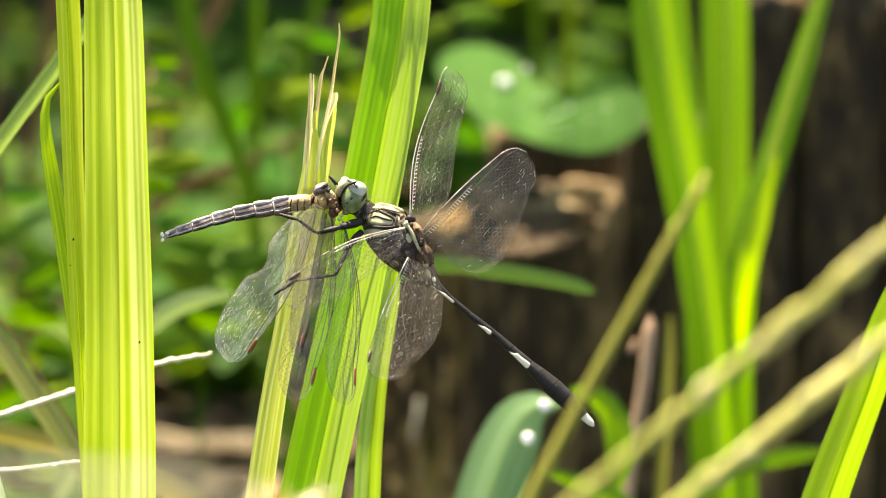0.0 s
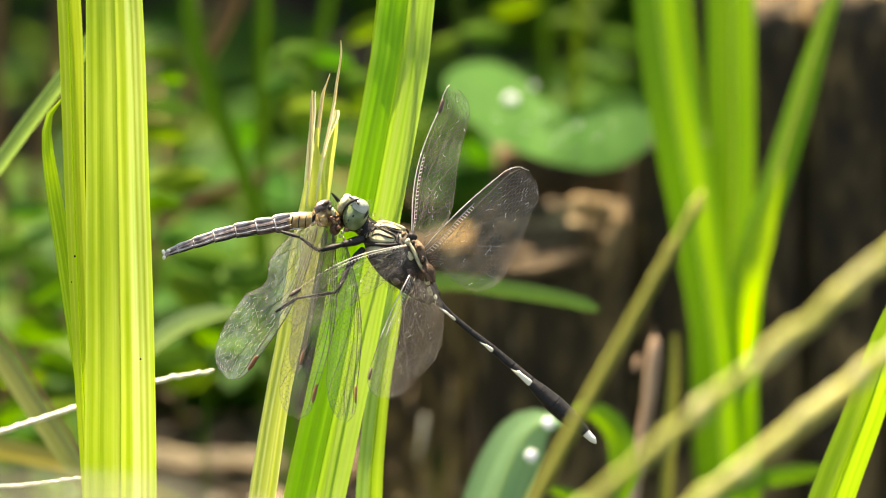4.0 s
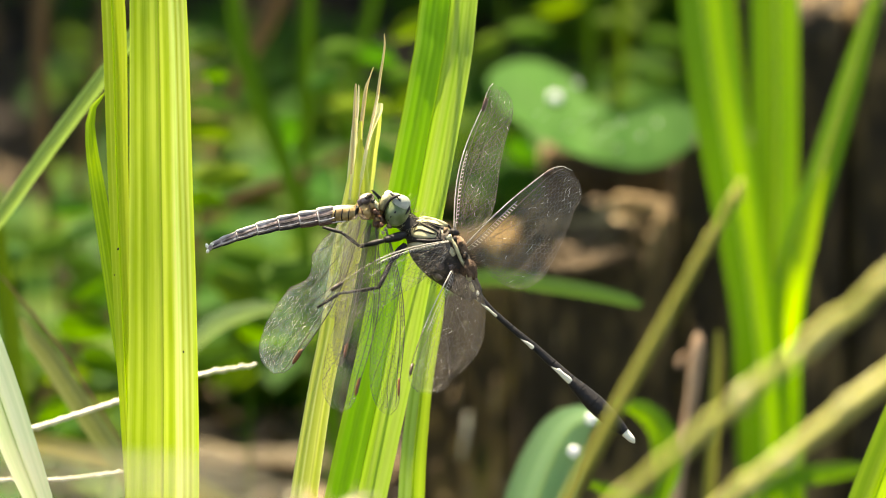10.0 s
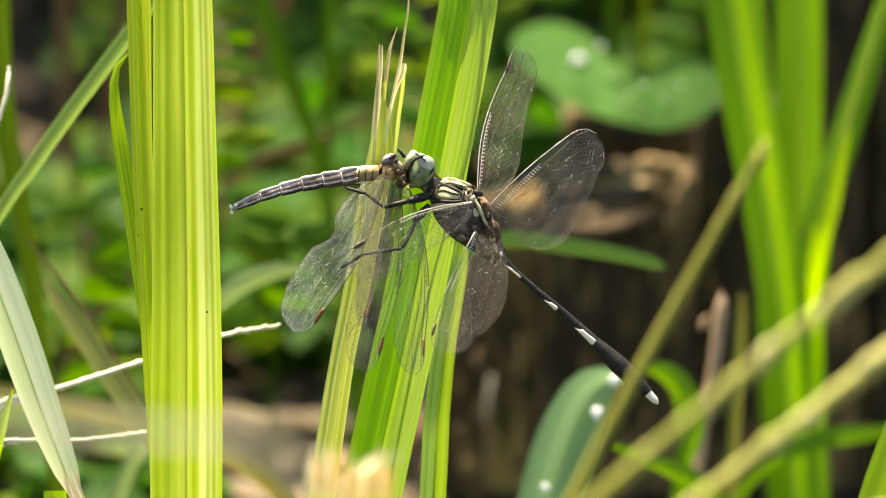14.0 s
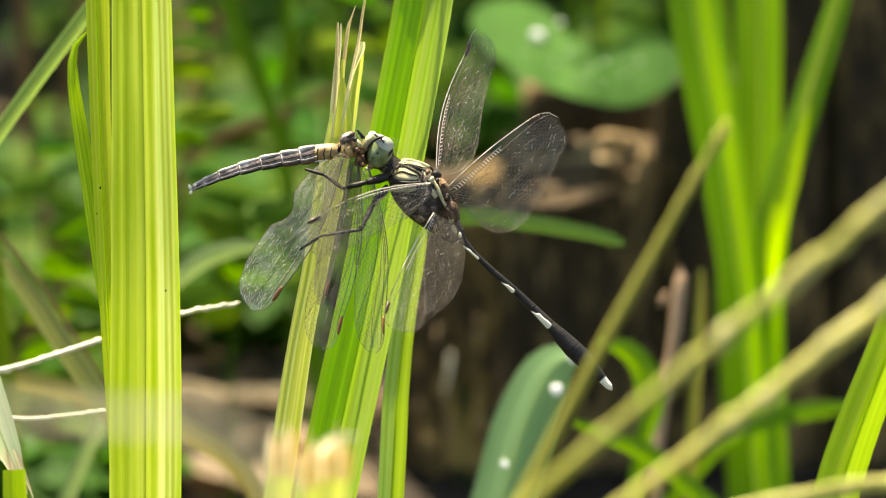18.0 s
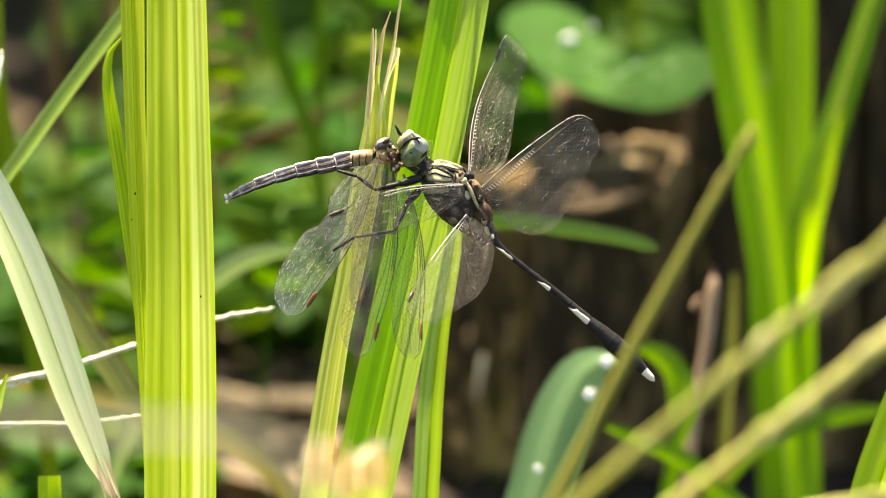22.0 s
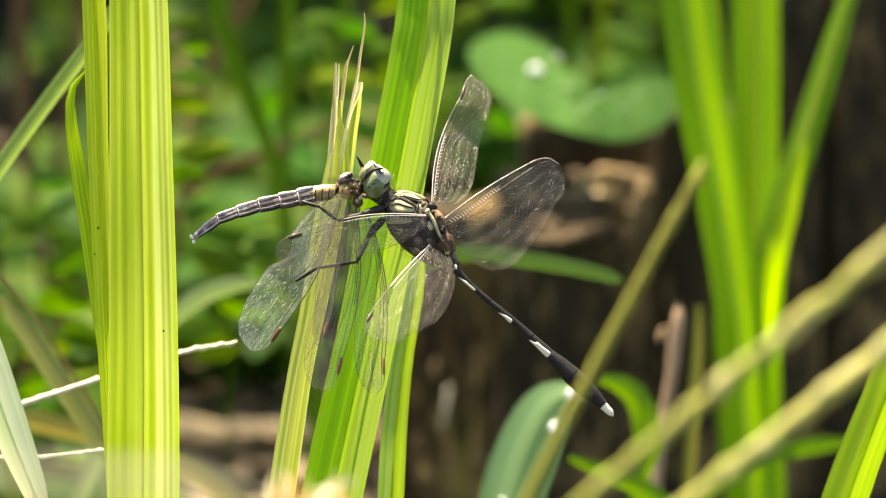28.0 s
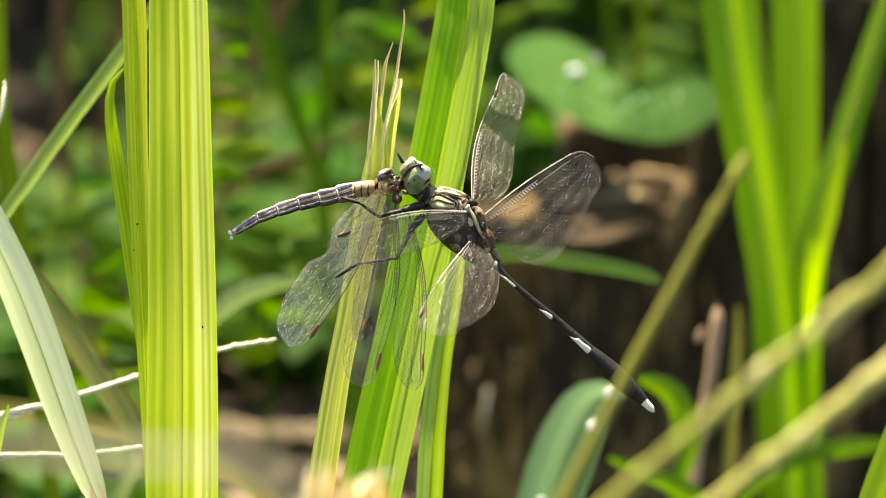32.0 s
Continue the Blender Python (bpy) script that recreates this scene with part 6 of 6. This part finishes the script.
    wings = [
        (wing(body, (726, 384, 0), (783, 115), 1, 285, (0.97, 0.24), 1.02, False, SKIN, DARK_STIGMA, 11, sweep=0.15, table=[(0, .08), (.06, .17), (.14, .225), (.24, .25), (.36, .25), (.5, .235), (.65, .215), (.78, .20), (.82, .19)]), (726, 384, 0), 1, 285,
         [(0, 783, 114), (6, 784, 116), (13.5, 786, 120), (17, 785, 122), (19, 789, 128), (21, 784, 128), (23, 784, 136), (25.5, 785, 136), (28, 787, 148), (30, 778, 150), (32, 772, 150)]),
        (wing(body, (744, 412, 0), (911, 247), 1, 246, (0.67, 0.74), 1.12, True, SKIN, DARK_STIGMA, 12, broad=True, sweep=0.36), (744, 412, 0), 1, 246,
         [(0, 911, 247), (6, 914, 250), (13.5, 916, 257), (17, 919, 259), (19, 925, 265), (21, 921, 261), (23, 931, 269), (25.5, 932, 276), (28, 934, 287), (30, 928, 283), (32, 924, 281)]),
        (wing(body, (716, 403, -6), (520, 487), -1, 279, (0.39, 0.92), 1.25, False, SKIN, DARK_STIGMA, 13, tip_share=0.865), (716, 403, -6), -1, 241.3,
         [(0, 520, 487), (6, 519, 484), (13.5, 517, 479), (17, 512, 470), (19, 508, 464), (21, 500, 458), (23, 487, 447), (25.5, 486, 444), (28, 483, 438), (30, 490, 440), (32, 500, 442)]),
        (wing(body, (722, 456, -6), (653, 625), -1, 242, (0.93, 0.37), 1.0, True, SKIN_CLEAR, DARK_STIGMA, 14, tip_share=0.84, fine=0.65, table=[(0, .17), (.05, .25), (.14, .33), (.28, .39), (.42, .43), (.56, .425), (.7, .375), (.82, .31)]), (722, 456, -6), -1, 202.4,
         [(0, 653, 625), (6, 652, 625), (13.5, 650, 624), (17, 644, 620), (19, 638, 615), (21, 632, 606), (23, 620, 590), (25.5, 620, 586), (28, 618, 579), (30, 628, 580), (32, 638, 580)])]
    return body, base, hip, head, neck, wings


def prey():
    body = thing("dragonfly", at(590, 360, -2), "dead grey-brown and amber dragonfly held in another's jaws, its wings hanging", "dragonfly")
    chest = part("thorax", board_tube([(553, 356, -2, 8), (559, 353, -2, 14), (571, 351, -2, 18), (584, 356, -2, 16), (596, 364, -2, 10)], 14, 14, None, 0.9), AMBER, body, "amber-yellow torn thorax")
    part("dark_plate", blob((568, 334, -3), 15, 9, 13, -32, 0.35, 18), GREY_SHELL, chest, "grey-blue dark back plate")
    part("dark_plate", blob((574, 330, -3.8), 8, 4, 8, -36, 0.4, 14, 2), DARK_FUR, chest)
    part("dark_plate", blob((553, 356, -2.6), 4, 12, 10, 8, 0.4, 12, 3), BLACK, chest)
    part("dark_plate", blob((582, 338, -4.2), 4, 5, 4, 10, 0.6, 12, 5), BLACK, chest)
    part("side_plate", blob((569, 356, -3.4), 13, 15, 12, 20, 0.25, 18, 5), AMBER, chest, "amber-yellow side plate")
    part("side_plate", blob((580, 346, -3.9), 8, 7, 7, -30, 0.4, 14, 6), AMBER, chest)
    part("torn_flap", blob((586, 357, -4.6), 6, 5, 5, 30, 0.7, 14, 4), RAW, chest, "reddish brown torn flesh")
    part("torn_flap", blob((588, 345, -4.4), 4, 8, 4, -20, 0.7, 14, 8), CREAM, chest)
    for p, q in (((560, 348), (566, 368)), ((575, 344), (580, 364)), ((562, 366), (578, 372))):
        part("dark_stripe", board_tube([(*p, -4.5, 0.6), ((p[0] + q[0]) / 2, (p[1] + q[1]) / 2, -4.75, 1.2), (*q, -4.4, 0.6)], 8, 6), RAW, chest)
    hairs(chest, (574, 350, -2), 24, 20, 70, 10, 21, FUR)
    part("wing_base", blob((590, 374, -3.6), 8, 12, 10, 0, 0.5), RAW, chest, "reddish brown torn flesh")
    for x in (562,):
        part("dark_stripe", board_tube([(x, 340, -3.4, 1.0), (x + 3, 352, -4.0, 1.4), (x + 2, 366, -3.4, 1.0)], 8, 6), BLACK, chest)
    hip = at(548, 357, -2)
    base = part("abdomen", board_tube([(553, 357, -2, 11), (544, 358, -2, 13.5), (530, 360, -2, 14.2), (508, 364, -2, 14.6)], 12, 14), AMBER, body, "grey-brown tapering abdomen with pale ridges", hip)
    for x in (516, 528, 540):
        part("dark_stripe", board_tube([(x, 352, -3.2, 0.8), (x - 2, 362, -3.6, 1.2), (x - 1, 373, -3.0, 0.8)], 8, 6), BLACK, base)
    part("pale_ridge", board_tube([(552, 346, -2, 1.0), (530, 348, -2.2, 3.2), (508, 351, -2.2, 3.6)], 10, 7), PALE_RIDGE, base, "whitish back ridge")
    part("side_line", board_tube([(534, 373, -3.0, 0.7), (512, 376, -3.0, 1.3), (488, 379, -2.8, 1.0)], 8, 6), PALE_RIDGE, base, "whitish side line")
    bend = at(344, 400, -2)
    end = part("abdomen_end", board_tube([(352, 398, -2, 7.6), (344, 400, -2, 8.2), (334, 404, -2, 7.8)], 8, 12), GREY_SHELL, body, "drooping end of the abdomen", bend)
    seam = [(514, 362, 14.8), (484, 368, 13.4), (451, 373, 12.2), (414, 380, 11.0), (376, 390, 9.6), (340, 402, 8.2), (312, 411, 6.8), (296, 417, 5.0)]
    for a, b in zip(seam, seam[1:]):
        r0, r1 = a[2], b[2]
        holder = base if a[0] > 350 else end

        def on(f, g, deep):
            # a place on the segment: f along it, g across it (-1 the back, 1 the belly), deep out of its middle plane
            r = (r0 + (r1 * 1.12 - r0) * f) * (1 + 0.04 * math.sin(f * 3.1))
            return (a[0] + (b[0] - a[0]) * f + g * r * 0.22, a[1] + (b[1] - a[1]) * f + g * r * 0.97, -2 - deep * r * 0.1 * math.sqrt(max(0.0, 1 - g * g)))
        part("segment", board_tube([(a[0], a[1], -2, r0 * 0.92), (*on(0.15, 0, 0)[:2], -2, r0 * 0.98), (*on(0.5, 0, 0)[:2], -2, (r0 + r1) * 0.51), (*on(0.85, 0, 0)[:2], -2, r1 * 1.1), (b[0], b[1], -2, r1 * 1.14)], 14, 14), GREY_SHELL, holder)
        back = [(*on(f, -0.86, 1.05), r0 * k) for f, k in ((0.0, 0.14), (0.12, 0.24), (0.5, 0.27), (0.85, 0.32), (1.02, 0.16))]
        part("pale_ridge", board_tube(back, 14, 7), PALE_RIDGE, holder, "whitish back ridge")
        side = [(*on(f, g, 1.04), r0 * k) for f, g, k in ((0.03, 0.34, 0.06), (0.3, 0.40, 0.09), (0.7, 0.44, 0.09), (0.92, 0.40, 0.10))]
        part("side_line", board_tube(side, 12, 6), PALE_RIDGE, holder, "whitish side line")
        rim = [(*on(0.96, g, 1.05), r0 * k) for g, k in ((-0.7, 0.07), (-0.3, 0.07), (0.1, 0.09), (0.42, 0.11), (0.55, 0.05))]
        part("rear_rim", board_tube(rim, 12, 6), PALE_RIDGE, holder, "whitish rim of a segment")
        part("belly_edge", board_tube([(*on(0.0, 0.80, 1.0), r0 * 0.16), (*on(0.5, 0.84, 1.0), r0 * 0.20), (*on(0.97, 0.84, 1.0), r1 * 0.18)], 10, 7), BLACK if a[0] < 480 else RAW, holder)
        part("side_streak", board_tube([(*on(0.12, -0.12, 1.02), r0 * 0.05), (*on(0.5, -0.04, 1.02), r0 * 0.10), (*on(0.86, 0.0, 1.02), r0 * 0.05)], 8, 6), BLACK, holder)
    for c, rx, ry, turn in (((291, 419, -2.2), 6, 5, 20), ((287, 416, -2.6), 3, 5, -20), ((288, 425, -2.4), 3, 4, 10), ((296, 413, -2.4), 4, 3, -10)):
        part("tail_tip", blob(c, rx, ry, 4, turn, 0.5, 10, c[0]), WHITE if c[0] != 291 else GREY_SHELL, end, "pale tip of the abdomen")
    ws = [wing(body, (560, 372, -1), (430, 656), 1, 320, (-0.88, -0.47), 1.22, False, WORN_SHEEN, STIGMA, 31, notch=(0.30, 0.52, 0.22), edge=VEIN, name="hindwing", fine=1.1, crinkle=0.6),
          wing(body, (588, 384, -4), (554, 712), -1, 336, (-0.99, -0.14), 1.0, False, SKIN, STIGMA, 32, edge=VEIN, fine=1.1),
          wing(body, (606, 388, -5), (635, 712), -1, 330, (-0.99, 0.07), 0.80, False, SKIN, STIGMA, 33, edge=VEIN, fine=1.1),
          wing(body, (578, 380, -3), (532, 640), -1, 300, (-0.35, -0.06, -0.93), 1.0, True, SMOKY, STIGMA, 34, edge=VEIN)]
    return body, base, hip, end, bend, ws


HUNTER = predator()
VICTIM = prey()


# ---- what moves ----
def turned(place, degrees, axis=None):
    return Matrix.Translation(place) @ Matrix.Rotation(radians(degrees), 4, axis or AWAY)


def motions():
    body, abdomen, hip, head, neck, wings = HUNTER
    home = body.location.copy()
    # the hunter shifts a little on the stalk: tenths of a millimetre right and down
    walk(body, [(t, Matrix.Translation(home + along(x, y) * 1e-4)) for t, x, y in
                ((0, 0, 0), (3.5, 1, 0), (6, -1, 4), (10, -1, 5), (14.5, -1, 6), (17, -3, 7), (17.5, 1, 12), (18, -1, 11), (20, 0, 13), (21, -2, 8), (22, -5, 3), (23, -4, 1), (24, -6, 0), (25, -5, -5),
                 (28, -5, -4), (30, -3, -4), (32, -3, -4))])
    walk(abdomen, [(t, turned(hip - home, a)) for t, a in
                   ((0, 0), (1, 0.6), (2.5, -0.7), (3.5, -0.5), (6, 0.1), (9, 0.6), (12, 1.1), (14.5, 0.8), (17, 1.0), (17.5, 3.0), (18.5, 2.6), (20, 2.8), (20.5, 2.6), (21, 1.2), (22, -1.0), (23, -0.3), (24, -0.9), (25.5, -0.4),
                    (28, 0.6), (29, -0.2), (29.5, -0.5), (30.5, 0.7), (31, -0.3), (31.5, 0.8), (32, 0.3))])
    walk(head, [(t, turned(neck - home, a)) for t, a in
                ((0, 0), (6, 2), (9, -2), (13, 3), (17, 2), (19, 6), (20, 7), (21, 11), (22, 15), (23, 18), (24, 15), (25, 18), (25.5, 17), (27.5, 15), (28, 13), (29, 9), (29.6, 12), (30.2, 15), (31, 11), (32, 13))])
    for ob, root, sign, length, rows in wings:
        first = wing_way(root, rows[0][1:], sign, length)
        hinge = at(*root) - home
        walk(ob, [(t, Matrix.Translation(hinge) @ first.rotation_difference(wing_way(root, (x, y), sign, length)).to_matrix().to_4x4()) for t, x, y in rows])
    body2, abdomen2, hip2, end2, bend2, ws = VICTIM
    swing = ((0, 0), (9, 0.2), (14.5, 0), (19, -0.6), (22, -1.8), (23, -2.4), (25.5, -2.0), (28, -1.8), (30, -2.6), (32, -3.2))
    walk(abdomen2, [(t, turned(hip2 - body2.location, a)) for t, a in swing])
    # its end droops a little more towards the close
    droop = ((0, 0), (12, -4), (22, -5), (25, -9), (28, -16), (30, -9), (32, -9))
    walk(end2, [(t, turned(hip2 - body2.location, np.interp(t, *zip(*swing))) @ Matrix.Translation(bend2 - hip2) @ Matrix.Rotation(radians(a), 4, AWAY)) for t, a in sorted(
        {t: np.interp(t, *zip(*droop)) for t in [r[0] for r in swing] + [r[0] for r in droop]}.items())])
    sway = (((0, 0), (5, 0.4), (9, -0.3), (14, 0.5), (19, 0.8), (23, 1.0), (28, 0.4), (32, 0.6)),
            ((0, 0), (9, -0.2), (14, -0.1), (19, -0.3), (23, -0.8), (28, -0.8), (32, -0.8)),
            ((0, 0), (9, -0.1), (14, -0.6), (19, -1.2), (23, -2.1), (28, -1.9), (32, -1.9)),
            ((0, 0), (5, 0.3), (9, -0.2), (14, 0.3), (19, 0.4), (23, 0.2), (28, 0.0), (32, 0.1)))
    for ob, rows in zip(ws, sway):
        walk(ob, [(t, turned(ob.location.copy(), a)) for t, a in rows])
    # the leaning seed stem tilts slowly about its foot
    base = LEANING_STEM.location.copy()
    walk(LEANING_STEM, [(t, turned(base, -a / 22.0)) for t, a in ((0, 0), (3, 0), (7, 4), (13, 4), (17, 0), (19, 2), (21, 8), (23, 15), (25, 12), (28, 22), (30, 18), (32, 20))])
    # the withered blade sways on its foot
    foot = hanging.location.copy()
    walk(hanging, [(t, Matrix.Translation(foot + along(x, y) * 1e-4)) for t, x, y in
                   ((0, -56, 22), (2, -79, 22), (6, -73, 22), (9, -55, 22), (9.5, -47, 22), (10.5, -43, 22), (11.5, -7, 22), (12, -36, 22), (13, -47, 22), (14.5, -43, 22), (16.5, -4, 22), (17, -48, 22), (18, -75, 22),
                    (18.5, -46, 22), (19, -16, 22), (20, 2, 26), (21, -32, 22), (22, 20, 26), (23, 54, 26), (24, 10, 26), (24.5, -24, 22), (27.5, -40, 22), (28, -26, 22), (29, -34, 22), (30.5, 0, 22), (31, 6, 22), (32, 8, 22))])


motions()
